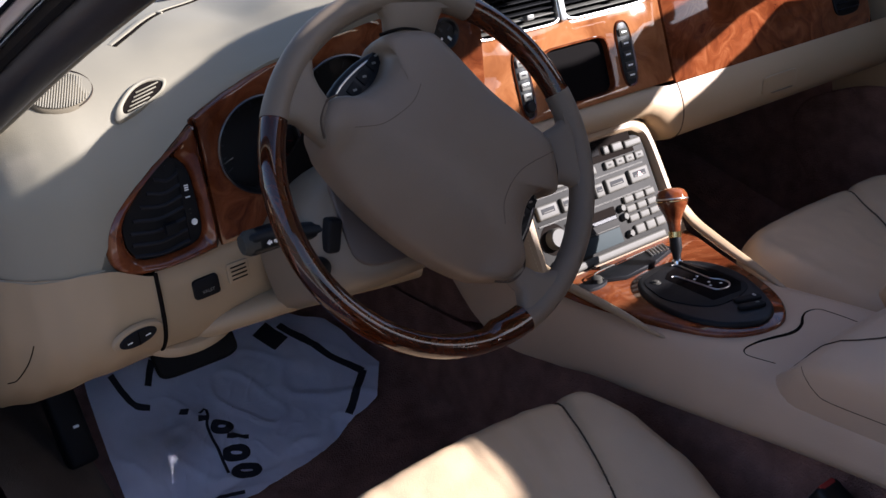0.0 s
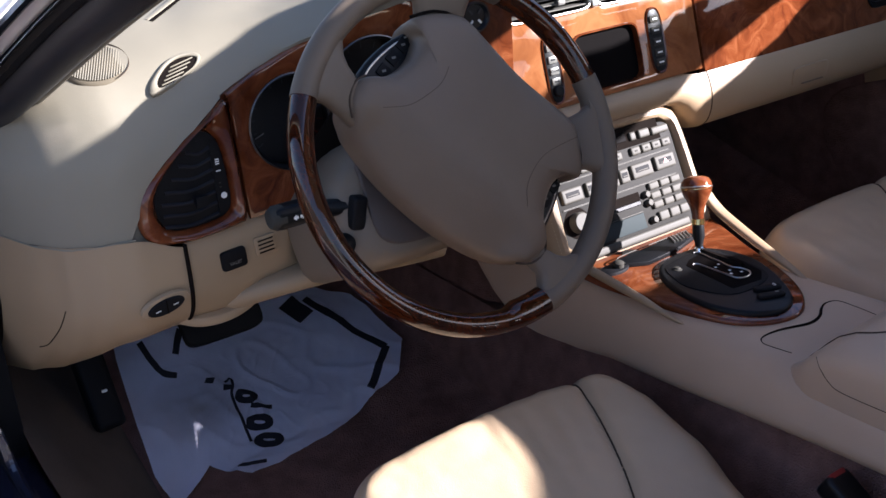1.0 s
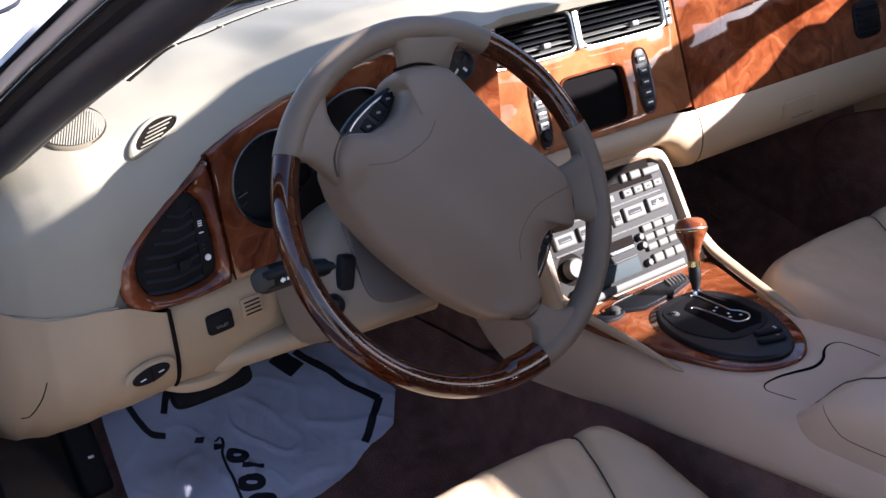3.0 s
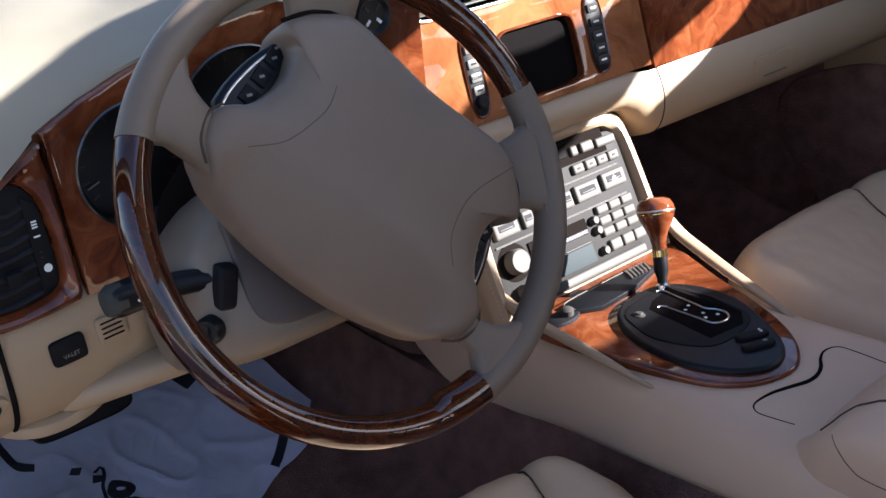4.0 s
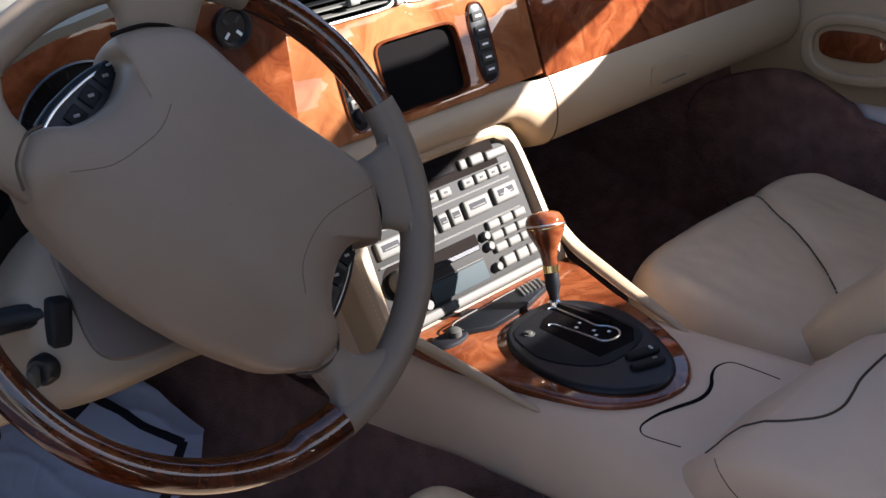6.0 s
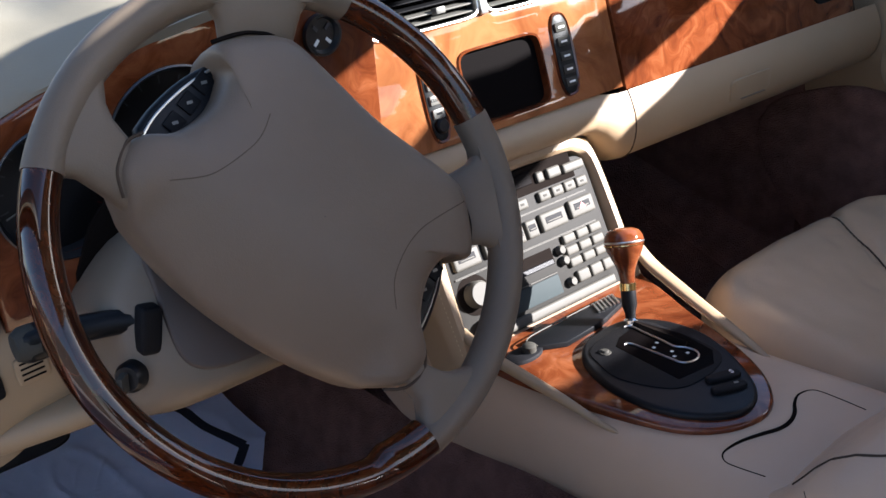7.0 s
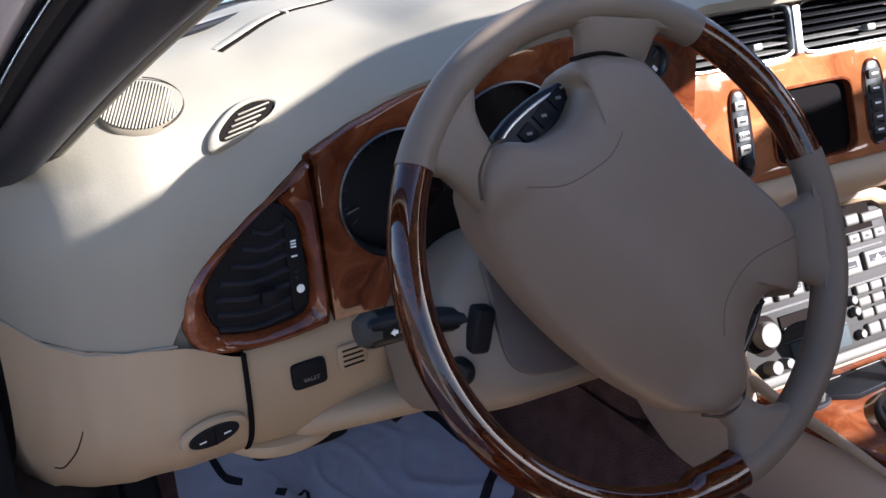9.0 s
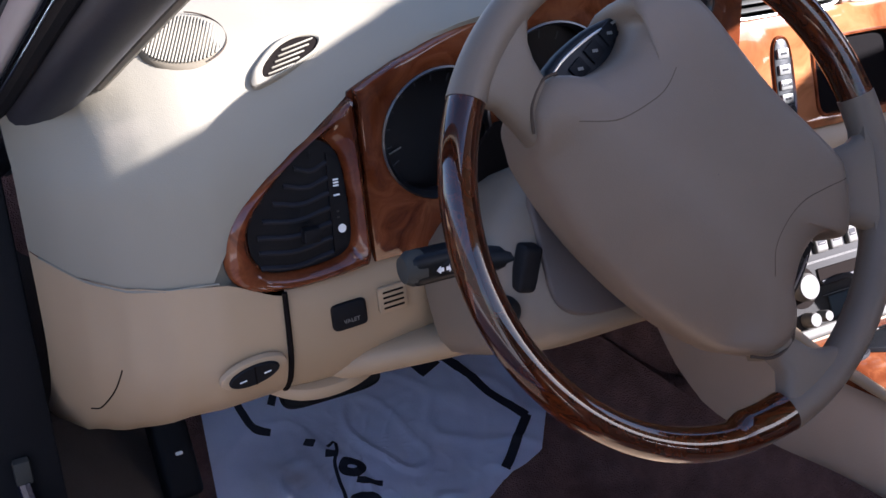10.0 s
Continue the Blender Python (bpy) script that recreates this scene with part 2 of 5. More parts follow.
rows = [[(x, y, floor_z(x, y)) for x in [(-0.42 + 1.64 * i / 60) for i in range(61)]] for y in [-1.1 + 2.2 * j / 44 for j in range(45)]]
part("floor_carpet", loft(rows), carpet_mat, car, "dark brown cut-pile carpet")
part("door_jamb", box(0.20, 0.03, 0.64, 0.006, 2, at=(-0.522, 0.395, 0.58)), soft_black, car, "black door jamb")
part("firewall", box(1.56, 0.04, 0.62, at=(HX, 1.08, 0.49)), carpet_mat, car)
part("rear_bulkhead", box(1.7, 0.06, 0.75, at=(HX, -1.15, 0.60)), trim_mat, car)

for side in (0, 1):
    mx = (lambda x: mirrored(x)) if side else (lambda x: x)
    # sill and kick panel
    part("sill", box(0.12, 2.2, 0.26, 0.025, 3, at=(mx(-0.475), -0.25, 0.28)), paint_mat, car)
    ys = [-0.3 + 1.3 * k / 26 for k in range(27)]
    part("side_carpet", loft([[(mx(-0.425 + 0.165 * u ** 0.8), y, (0.43 + 0.2 * max(0, y - 0.3)) * (1 - u) + (floor_z(-0.26, y) - 0.004) * u - 0.03 * math.sin(u * 3.14)) for y in ys] for u in [k / 10 for k in range(11)]]), carpet_mat if side else panel_mat, car, "dark carpeted side" if side else "grey-beige carpeted side panel")
    part("sill_strip", box(0.012, 1.6, 0.006, 0.002, 2, at=(mx(-0.452), -0.2, 0.413)), chrome_mat, car, "polished sill strip")
    # windscreen pillar, sloping back and inwards
    lo, hi = Vector((mx(-0.385), 0.34, 0.86)), Vector((mx(-0.33), -0.36, 1.15))
    axis = (hi - lo).normalized()
    sx = -1 if side else 1
    a = Vector((sx, 0, 0))
    b = axis.cross(a).normalized()
    if b.z < 0:
        b = -b
    prof = [(-0.020, -0.022), (-0.002, -0.030), (0.020, -0.022), (0.030, 0.0), (0.022, 0.022), (-0.004, 0.028), (-0.020, 0.022), (-0.023, 0.0)]
    prof = spline([(p[0], p[1], 0) for p in prof], 28, True)
    pts = [lo - axis * 0.45, lo, lo.lerp(hi, 0.5) + Vector((0, 0, 0.008)), hi, hi + axis * 0.12]
    part("windscreen_pillar", loft([[p + a * q.x + b * q.y for q in prof] for p in spline(pts, 20)], ring=True, caps=True), seal_mat, car, "dark windscreen pillar trim")
    part("weather_strip", tube([p + a * -0.026 + b * -0.004 for p in pts], 0.007, 8), soft_black, car)
    part("outer_pillar", tube([p + a * -0.049 + b * 0.010 for p in pts], 0.015, 12), champagne_mat, car, "pale metallic outer pillar")
    part("chrome_strip", tube([p + a * -0.034 + b * 0.006 for p in pts], 0.005, 8), chrome_mat, car, "bright pillar strip")
    part("pillar_edge", tube([p + a * 0.030 + b * -0.016 for p in pts], 0.0045, 8), pad_mat, car, "cream pillar edge")
    part("drip_rail", tube([p + a * -0.064 + b * 0.000 for p in pts], 0.005, 8), chrome_mat, car)
# roof with a curved front edge
def roof_front(x):
    return -0.44 - 0.05 * ((x - HX) / 0.74) ** 2


rows = []
for j in range(17):
    v = j / 16
    rows.append([(x, roof_front(x) * (1 - v) + (-1.05) * v, 1.20 + 0.05 * math.sin(v * 2.2) + 0.03 * (1 - ((x - HX) / 0.74) ** 2)) for x in [HX - 0.76 + 1.52 * i / 24 for i in range(25)]])
bm = loft(rows)
bmesh.ops.solidify(bm, geom=bm.faces, thickness=0.03)
part("roof", bm, trim_mat, car, "beige headlining")
# windscreen, cut short at the driver's side so unfiltered sun brightens the dash
rows = []
for j in range(9):
    v = j / 8
    r = []
    for i in range(97):
        u = -1 + i / 48
        x = HX + u * (0.77 - 0.05 * v)
        w = v * interp(x, [(-0.4, 0.74), (0.136, 0.75), (0.195, 0.79), (0.225, 0.82), (0.247, 0.85), (0.262, 0.89), (0.30, 1.0), (1.2, 1.0)])[0]
        r.append((x, (0.632 - 0.40 * u * u) * (1 - w) + roof_front(x) * w + 0.03 * (1 - w) * w, 0.936 * (1 - w) + 1.205 * w + 0.05 * w * (1 - w)))
    rows.append(r)
glass = part("windscreen", loft(rows), glass_mat, car)
# passenger's door: inner panel and glass
part("door_shell", box(0.05, 1.5, 0.45, 0.02, 3, at=(1.175, -0.35, 0.53)), champagne_mat, car)
bonnet_mat = material("bonnet_paint", (0.10, 0.125, 0.125), 0.18, 0.1, 1.0)[0]
# bonnet ahead of the windscreen
part("bonnet", loft([[(HX + u * 0.8, 0.84 - 0.2 * u * u + v * 1.2, 0.91 - 0.06 * u * u - 0.14 * v * v) for u in [-1 + i / 10 for i in range(21)]] for v in [j / 8 for j in range(9)]]), bonnet_mat, car, "pale grey bonnet")

# ---------------------------------------------------------------- dashboard
dash = thing("dashboard", "beige padded dashboard with glossy burr walnut fascia", "dashboard")
LIP = [(-0.295, 0.727), (-0.285, 0.765), (-0.27, 0.788), (-0.25, 0.803), (-0.225, 0.820), (-0.2, 0.837), (-0.176, 0.853), (-0.13, 0.872), (-0.097, 0.884),
       (-0.068, 0.893), (0.0, 0.910), (0.065, 0.918), (0.12, 0.918), (0.18, 0.914), (0.235, 0.908), (0.4, 0.907), (0.575, 0.90), (0.8, 0.89), (1.0, 0.87), (1.2, 0.83)]
WIND = [(-0.42, 0.26), (-0.3, 0.295), (-0.206, 0.364), (-0.158, 0.403), (-0.1, 0.447), (0.0, 0.509), (0.065, 0.547), (0.2, 0.60), (0.38, 0.62), (0.56, 0.60), (0.76, 0.50), (0.94, 0.385), (1.22, 0.26)]


SIDE = [(-0.415, 0.355), (-0.405, 0.315), (-0.385, 0.262), (-0.36, 0.226), (-0.33, 0.204), (-0.295, 0.190), (-0.2, 0.186)]


def resample(P, n):
    d = [0.0]
    for a, b_ in zip(P, P[1:]):
        d.append(d[-1] + (b_ - a).length)
    out, j = [], 0
    for i in range(n):
        w = d[-1] * i / (n - 1)
        while j < len(d) - 2 and d[j + 1] < w:
            j += 1
        out.append(P[j].lerp(P[j + 1], min(1, max(0, (w - d[j]) / max(d[j + 1] - d[j], 1e-9)))))
    return out


def dash_profile(x):
    """The padded top's section: from the windscreen back over the crest and down to its lower edge."""
    yw = interp(x, WIND)[0]
    t = interp(x, SIDE)[0]
    top = interp(x, [(-0.415, 0.885), (-0.37, 0.902), (-0.295, 0.910), (-0.2, 0.917), (-0.1, 0.93)])[0]
    low = interp(x, LIP)[0] if x > -0.295 else 0.722
    yc = t + 0.125
    pts = [(max(yw, yc + 0.03) + 0.05, top + 0.012), (max(yw - 0.03, yc + 0.02), top + 0.012), (yc - 0.02, top + 0.002), (t + 0.06, top - 0.018), (t + 0.028, top - 0.045), (t + 0.008, top - 0.08), (t, 0.80), (t, 0.76), (t + 0.002, 0.722)]
    P = spline([(x, y, z) for y, z in pts], 160)
    P = [p for p in P if p.z >= low or p.y > t + 0.1]
    end_profile = resample(P, 34)
    if x <= -0.295:
        return end_profile
    zl = low
    c = interp(x, [(-0.295, 0.0), (0.19, 0.0), (0.26, 1.0), (1.3, 1.0)])[0]
    yl = 0.186 + 0.042 * c
    h = 0.036 - 0.006 * c
    crest, yc = zl + h, 0.29 + 0.03 * c
    pts = [(max(yw, yc + 0.05) + 0.004, 0.932), (max(yw - 0.03, yc + 0.03), 0.936), (yc + 0.015, max(crest, 0.93)), (yc - 0.03, crest - 0.004), (yl + 0.045, zl + h * 0.72), (yl + 0.015, zl + h * 0.42), (yl, zl + 0.009), (yl + 0.004, zl)]
    hood = resample(spline([(x, y, z) for y, z in pts], 160), 34)
    u = min(1, max(0, (x + 0.17) / 0.13))
    u = u * u * (3 - 2 * u)
    return [a.lerp(q, u) for a, q in zip(end_profile, hood)]


xs = [-0.415 + 0.0125 * i for i in range(131)]
part("dash_pad", loft([dash_profile(x) for x in xs]), pad_mat, dash, "cream padded dash top")
# dark backing behind the fascia
part("backing", box(1.28, 0.03, 0.17, at=(0.46, 0.285, 0.785)), gap_mat, dash)
part("tunnel_panel", box(0.26, 0.72, 0.36, 0.03, 4, at=(HX, 0.70, 0.54)), carpet_mat, dash, "dark carpeted tunnel front")
part("footwell_side", box(0.02, 0.80, 0.50, at=(1.135, 0.72, 0.50)), carpet_mat, dash, "dark carpeted footwell side")

# side vent pod
POD = [(-0.176, 0.852), (-0.203, 0.835), (-0.230, 0.818), (-0.254, 0.801), (-0.274, 0.784), (-0.287, 0.763), (-0.2905, 0.740), (-0.286, 0.722), (-0.270, 0.711), (-0.240, 0.7065), (-0.205, 0.7075), (-0.178, 0.7105), (-0.1695, 0.7135), (-0.1695, 0.74), (-0.1715, 0.785), (-0.1735, 0.83), (-0.1745, 0.8475)]
HOLE = [(-0.204, 0.823), (-0.225, 0.816), (-0.250, 0.791), (-0.266, 0.769), (-0.2695, 0.752), (-0.266, 0.735), (-0.253, 0.722), (-0.221, 0.7195), (-0.192, 0.7245), (-0.1835, 0.738), (-0.184, 0.768), (-0.189, 0.806)]
fd = face_frame(0, 0.19, 0, 0)
pod = part("vent_pod", ring_strip(POD, HOLE, [(0, -0.012), (0.0, -0.002), (0.14, 0.004), (0.35, 0.006), (0.62, 0.004), (0.85, -0.001), (1, -0.008), (1.0, -0.02)], 96), burl_mat, dash, "glossy burr walnut vent surround", fd)
part("vent_back", plate(spline([(*p, 0) for p in HOLE], 60, True), (), 0.002), gap_mat, pod, "", fd @ pose(0, 0, -0.018))
OPEN = [(-0.2194, 0.810), (-0.2097, 0.8048), (-0.2052, 0.7927), (-0.2014, 0.7671), (-0.1985, 0.749), (-0.2014, 0.7369), (-0.2134, 0.7293), (-0.2314, 0.7240), (-0.2540, 0.7248), (-0.2635, 0.7345), (-0.2655, 0.749), (-0.2595, 0.7656), (-0.2455, 0.7850), (-0.2314, 0.8015)]
part("vent_bezel", ring_strip([(p.x, p.y) for p in spline([(*p, 0) for p in HOLE], 40, True)], [(p.x, p.y) for p in spline([(*p, 0) for p in OPEN], 40, True)], [(0, -0.014), (0, -0.006), (0.5, -0.005), (0.9, -0.006), (1, -0.010), (1, -0.018)], 80), soft_black, pod, "black inner bezel", fd)
slat_mat = grained("vent_slat", (0.011, 0.011, 0.014), 0.1, 1100, 0.1, 0.55, spec=0.2)
for k in range(7):
    z = 0.7285 + 0.0128 * k
    xl = -0.262 + max(0, z - 0.760) * 0.78
    bars = []
    for i in range(15):
        u = i / 14
        sag = 0.0012 * math.cos(2 * math.pi * u) - 0.0022 * math.sin(math.pi * u)
        bars.append([(xl + (-0.200 - xl) * u, 0.2015 + dy, z + sag + dz) for dy, dz in ((-0.0085, -0.0036), (-0.0088, -0.0018), (-0.0078, -0.0006), (0.0085, 0.0052), (0.0090, 0.0030), (-0.0060, -0.0034))])
    part("slat", loft(bars, ring=True, caps=True), slat_mat, pod)

# cluster panel with round dials
lip_pts = [(x, interp(x, LIP)[0] + 0.004) for x in [-0.172 + 0.01845 * i for i in range(22)]]
CLUSTER = [(-0.165, 0.7115)] + lip_pts + [(0.2155, 0.733), (0.12, 0.722), (-0.02, 0.716)]
DIALS = [(-0.097, 0.811, 0.054), (0.008, 0.825, 0.062), (0.112, 0.815, 0.05)]
cl = part("cluster_panel", plate(CLUSTER, [oval(x, z, r, r) for x, z, r in DIALS], 0.012, 0.0025), burl_mat, dash, "glossy burr walnut instrument panel", fd)
for x, z, r in DIALS:
    d = part("dial", lathe([(0, -0.02), (r * 0.96, -0.02), (r, -0.012), (r + 0.002, 0.001), (r + 0.0005, 0.002), (r - 0.003, -0.004)], 48), dial_mat, cl, "", fd @ pose(x, z, 0))
g = part("clock", lathe([(0, -0.004), (0.014, -0.004), (0.0165, 0.001), (0.019, 0.001), (0.0195, -0.004)], 32), dial_mat, dash, "small round gauge", fd @ pose(0.157, 0.884, 0.006))
# flat dark sheet stands in for the shade round the column
part("column_shade", plate([(-0.104, 0.716), (-0.102, 0.742), (-0.084, 0.778), (-0.05, 0.812), (0.05, 0.812), (0.098, 0.778), (0.128, 0.742), (0.128, 0.716)], (), 0.004, 0.001), gap_mat, dash, "near-black sheet painted as the shade round the steering column", fd @ pose(0, 0, 0.0045))

# centre panel, leaning back
FCZ, TILT_C = 0.745, 15
fc = face_frame(0, 0.208, FCZ, TILT_C)
SC = 1 / math.cos(radians(TILT_C))


def fcz(z):
    return (z - FCZ) * SC


CENTRE = [(0.220, fcz(0.733)), (0.220, fcz(0.908)), (0.574, fcz(0.908)), (0.574, fcz(0.733))]
SCREEN = oval(0.401, fcz(0.781), 0.057, 0.038, 40, 9)
VENTS = [oval(0.313, 0.1355, 0.072, 0.0275, 40, 8), oval(0.474, 0.1355, 0.079, 0.0275, 40, 8)]
part("centre_panel", plate(CENTRE, [SCREEN] + VENTS, 0.012, 0.002), burl_sunlit, dash, "glossy burr walnut centre panel", fc)
part("screen", plate(SCREEN, (), 0.004), screen_mat, dash, "black display screen", fc @ pose(0, 0, -0.006))
PASS = [(0.578, fcz(0.728)), (0.578, fcz(0.90)), (0.8, fcz(0.888)), (0.95, fcz(0.868)), (1.06, fcz(0.845)), (1.06, fcz(0.7255)), (0.8, fcz(0.727))]
part("passenger_panel", plate(PASS, (), 0.012, 0.002), burl_mat, dash, "glossy burr walnut passenger fascia", fc)

# soft trim that hangs under the knee panel and rolls away below the column
part("column_roll", band([(-0.205, 0.238, 0.606), (-0.175, 0.214, 0.617), (-0.14, 0.196, 0.625), (-0.10, 0.186, 0.628), (-0.05, 0.182, 0.626), (0.02, 0.186, 0.615), (0.08, 0.205, 0.60)], 0.026, 0.014), trim_mat, dash, "beige trim roll below the column")
part("knee_fold", band([(-0.245, 0.245, 0.606), (-0.225, 0.226, 0.600), (-0.195, 0.224, 0.601), (-0.168, 0.232, 0.610), (-0.15, 0.245, 0.620)], 0.026, 0.010), trim_mat, dash, "bulging lower edge of the knee panel")
# near-black sheets close the space under the dash and paint its shade
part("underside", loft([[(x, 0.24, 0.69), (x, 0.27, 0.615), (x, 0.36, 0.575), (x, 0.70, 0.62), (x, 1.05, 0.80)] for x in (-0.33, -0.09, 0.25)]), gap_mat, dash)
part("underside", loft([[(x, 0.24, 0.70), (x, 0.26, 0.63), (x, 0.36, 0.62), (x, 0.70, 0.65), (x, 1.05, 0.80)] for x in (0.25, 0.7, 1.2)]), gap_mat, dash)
# lower dash: knee panels, glove box
KNEE = [(0.2035, 0.745), (0.2025, 0.722), (0.192, 0.709), (0.187, 0.69), (0.187, 0.665), (0.19, 0.64), (0.203, 0.615), (0.235, 0.592), (0.28, 0.572), (0.34, 0.55)]
rows = []
for i in range(25):
    x = -0.246 + 0.17 * i / 24
    back = 0.05 * max(0.0, (x + 0.130) / 0.05) ** 2
    rows.append([(x, p.y + back * min(1, max(0, (p.z - 0.630) / 0.022)) + 0.0015 * noise.noise(Vector((x * 40, p.z * 40, 1.0))) * min(1, max(0, (0.65 - p.z) / 0.03)), p.z - 0.004 * math.sin((x + 0.246) * 34) * min(1, max(0, (0.64 - p.z) / 0.03))) for p in spline([(0, y, z) for y, z in KNEE], 26)])
part("knee_panel", loft(rows), trim_mat, dash, "beige lower dash panel")


def bolster(x):
    t = interp(x, [(-0.415, 0.355), (-0.405, 0.315), (-0.385, 0.262), (-0.36, 0.226), (-0.33, 0.202), (-0.295, 0.188), (-0.25, 0.185)])[0]
    top = interp(x, [(-0.415, 0.722), (-0.295, 0.724), (-0.25, 0.705)])[0]
    low = interp(x, [(-0.415, -0.9), (-0.36, -0.55), (-0.30, -0.15), (-0.25, 0.0)])[0]
    BOLS = [(0.186, top), (0.186, 0.69)] + KNEE[4:]
    return spline([(x, t + (y - 0.186), z + low * max(0, 0.62 - z)) for y, z in BOLS], 24)


part("bolster", loft([bolster(x) for x in [-0.415 + 0.165 * i / 24 for i in range(25)]]), trim_mat, dash, "beige curved dash end")
GLOVE = [(0.203, 0.728), (0.196, 0.715), (0.19, 0.695), (0.192, 0.67), (0.205, 0.648), (0.24, 0.635), (0.32, 0.63)]
part("glove_box", loft([[(x, p.y + 0.0 * x, p.z) for p in spline([(0, y, z) for y, z in GLOVE], 18)] for x in [0.579 + 0.53 * i / 16 for i in range(17)]]), trim_mat, dash, "beige glove box lid")
ROLL = [(0.214, 0.735), (0.198, 0.726), (0.192, 0.712), (0.198, 0.698), (0.222, 0.688), (0.26, 0.684), (0.30, 0.64)]
rows = []
for i in range(33):
    x = 0.10 + 0.4775 * i / 32
    w = min(1, max(0, (x - 0.505) / 0.065))
    w = w * w * (3 - 2 * w)
    a_, b_ = spline([(x, y, z) for y, z in ROLL], 22), spline([(x, y - 0.001, z) for y, z in GLOVE], 22)
    rows.append([p.lerp(q, w) for p, q in zip(a_, b_)])
part("lower_centre", loft(rows), trim_mat, dash, "beige roll under the centre panel")
part("glove_seam", tube([(0.578, y - 0.0003, z) for y, z in GLOVE], 0.0014, 6, 40), seam_dark, dash, "dark gap beside the glove box")

# ---------------------------------------------------------------- centre console
console = thing("centre_console", "beige leather centre console with walnut top", "console")


def console_row(y):
    xl = interp(y, [(-0.6, 0.262), (-0.2, 0.262), (0.1, 0.258), (0.3, 0.25)])[0]
    xr = interp(y, [(-0.6, 0.525), (-0.25, 0.51), (-0.02, 0.495), (0.06, 0.515), (0.14, 0.545), (0.3, 0.55)])[0]
    zt = interp(y, [(-0.6, 0.535), (-0.2, 0.53), (0.0, 0.525), (0.12, 0.53), (0.3, 0.54)])[0]
    zb = interp(y, [(-0.6, 0.489), (-0.37, 0.473), (0.035, 0.438), (0.145, 0.421), (0.20, 0.415), (0.238, 0.417), (0.264, 0.430), (0.29, 0.445), (0.32, 0.469), (0.34, 0.49)])[0]
    pts = [(xl + 0.012, y, zb - 0.012), (xl - 0.006, y, zb - 0.002), (xl - 0.009, y, zb + 0.012), (xl - 0.006, y, zt - 0.045), (xl + 0.004, y, zt - 0.016), (xl + 0.022, y, zt - 0.002), (xl + 0.05, y, zt), ((xl + xr) / 2, y, zt),
           (xr - 0.05, y, zt), (xr - 0.022, y, zt - 0.002), (xr - 0.004, y, zt - 0.016), (xr + 0.006, y, zt - 0.05), (xr + 0.012, y, 0.35)]
    return spline(pts, 52)


part("tunnel_carpet", loft([[(0.285, y, interp(y, [(-0.6, 0.489), (-0.37, 0.473), (0.035, 0.438), (0.233, 0.408), (0.42, 0.37), (0.7, 0.42)])[0] + 0.01), (0.262, y, 0.40), (0.245, y, 0.33), (0.225, y, floor_z(0.2, y) - 0.01)] for y in [-0.8 + 1.6 * k / 24 for k in range(25)]]), carpet_mat, console, "dark brown tunnel carpet")
part("console_body", loft([console_row(-0.6 + 0.94 * i / 40) for i in range(41)]), console_mat, console, "beige leather console body")
# armrest: a padded box whose lid swells and rises to the rear
def arm_ring(v, top, w, drop):
    y = -0.205 - 0.443 * v
    zt = 0.532 + top
    xl, xr = HX - w, HX + w * 0.94
    return [(xl + 0.006, y, 0.47), (xl - 0.001, y, 0.50), (xl, y, zt - drop), (xl + 0.012, y, zt - drop * 0.35), (xl + 0.03, y, zt - 0.004), (xl + 0.06, y, zt), (HX, y, zt + 0.003), (xr - 0.06, y, zt), (xr - 0.03, y, zt - 0.004), (xr - 0.012, y, zt - drop * 0.35), (xr, y, zt - drop), (xr + 0.001, y, 0.50), (xr - 0.006, y, 0.47)]


ARM = [(0.0, -0.006, 0.112, 0.002), (0.012, -0.002, 0.120, 0.004), (0.03, 0.005, 0.126, 0.008), (0.05, 0.015, 0.130, 0.013), (0.075, 0.029, 0.133, 0.018), (0.10, 0.040, 0.134, 0.021), (0.14, 0.050, 0.134, 0.023), (0.2, 0.057, 0.134, 0.025), (0.4, 0.070, 0.133, 0.028), (0.6, 0.083, 0.133, 0.03), (0.85, 0.095, 0.133, 0.03), (1.0, 0.088, 0.13, 0.03)]
rows = []
for k in range(len(ARM) - 1):
    for j in range(4):
        u = j / 4
        rows.append([p for p in spline(arm_ring(*[p0 + (p1 - p0) * u for p0, p1 in zip(ARM[k], ARM[k + 1])]), 44)])
rows.append(spline(arm_ring(*ARM[-1]), 44))
arm = part("armrest", loft(rows), console_mat, console, "beige leather armrest box")
fw = pose(HX, 0, 0.5275)
WOODTOP = [(0.262, 0.135), (0.263, 0.08), (0.270, 0.032), (0.2745, 0.005), (0.282, -0.03), (0.291, -0.07), (0.304, -0.104), (0.330, -0.131), (0.364, -0.1425), (0.394, -0.137), (0.424, -0.112), (0.448, -0.075), (0.468, -0.025), (0.485, 0.030), (0.505, 0.082), (0.524, 0.135)]
wt = [(p.x - HX, p.y) for p in spline([(*p, 0) for p in WOODTOP], 60)]
part("walnut_top", plate(wt, (), 0.010, 0.004, 4), burl_mat, console, "glossy burr walnut console top", fw @ pose(0, 0, 0.0065))

# radio stack
thread_mat = grained("pale_thread", (0.55, 0.44, 0.26), 0.1, 900, 0.2, 0.8)
radio_mat = grained("radio_plastic", (0.021, 0.020, 0.0175), 0.1, 1300, 0.1, 0.6, spec=0.10)
fr = face_frame(0.41, 0.20, 0.658, 25)
radio = thing("car_radio", "grey radio and climate panel with pale keys and a display", "car radio", fr)
part("radio_face", plate(oval(-0.026, -0.066, 0.119, 0.082, 44, 14), (), 0.02, 0.002), radio_mat, radio, "grey radio face", fr)
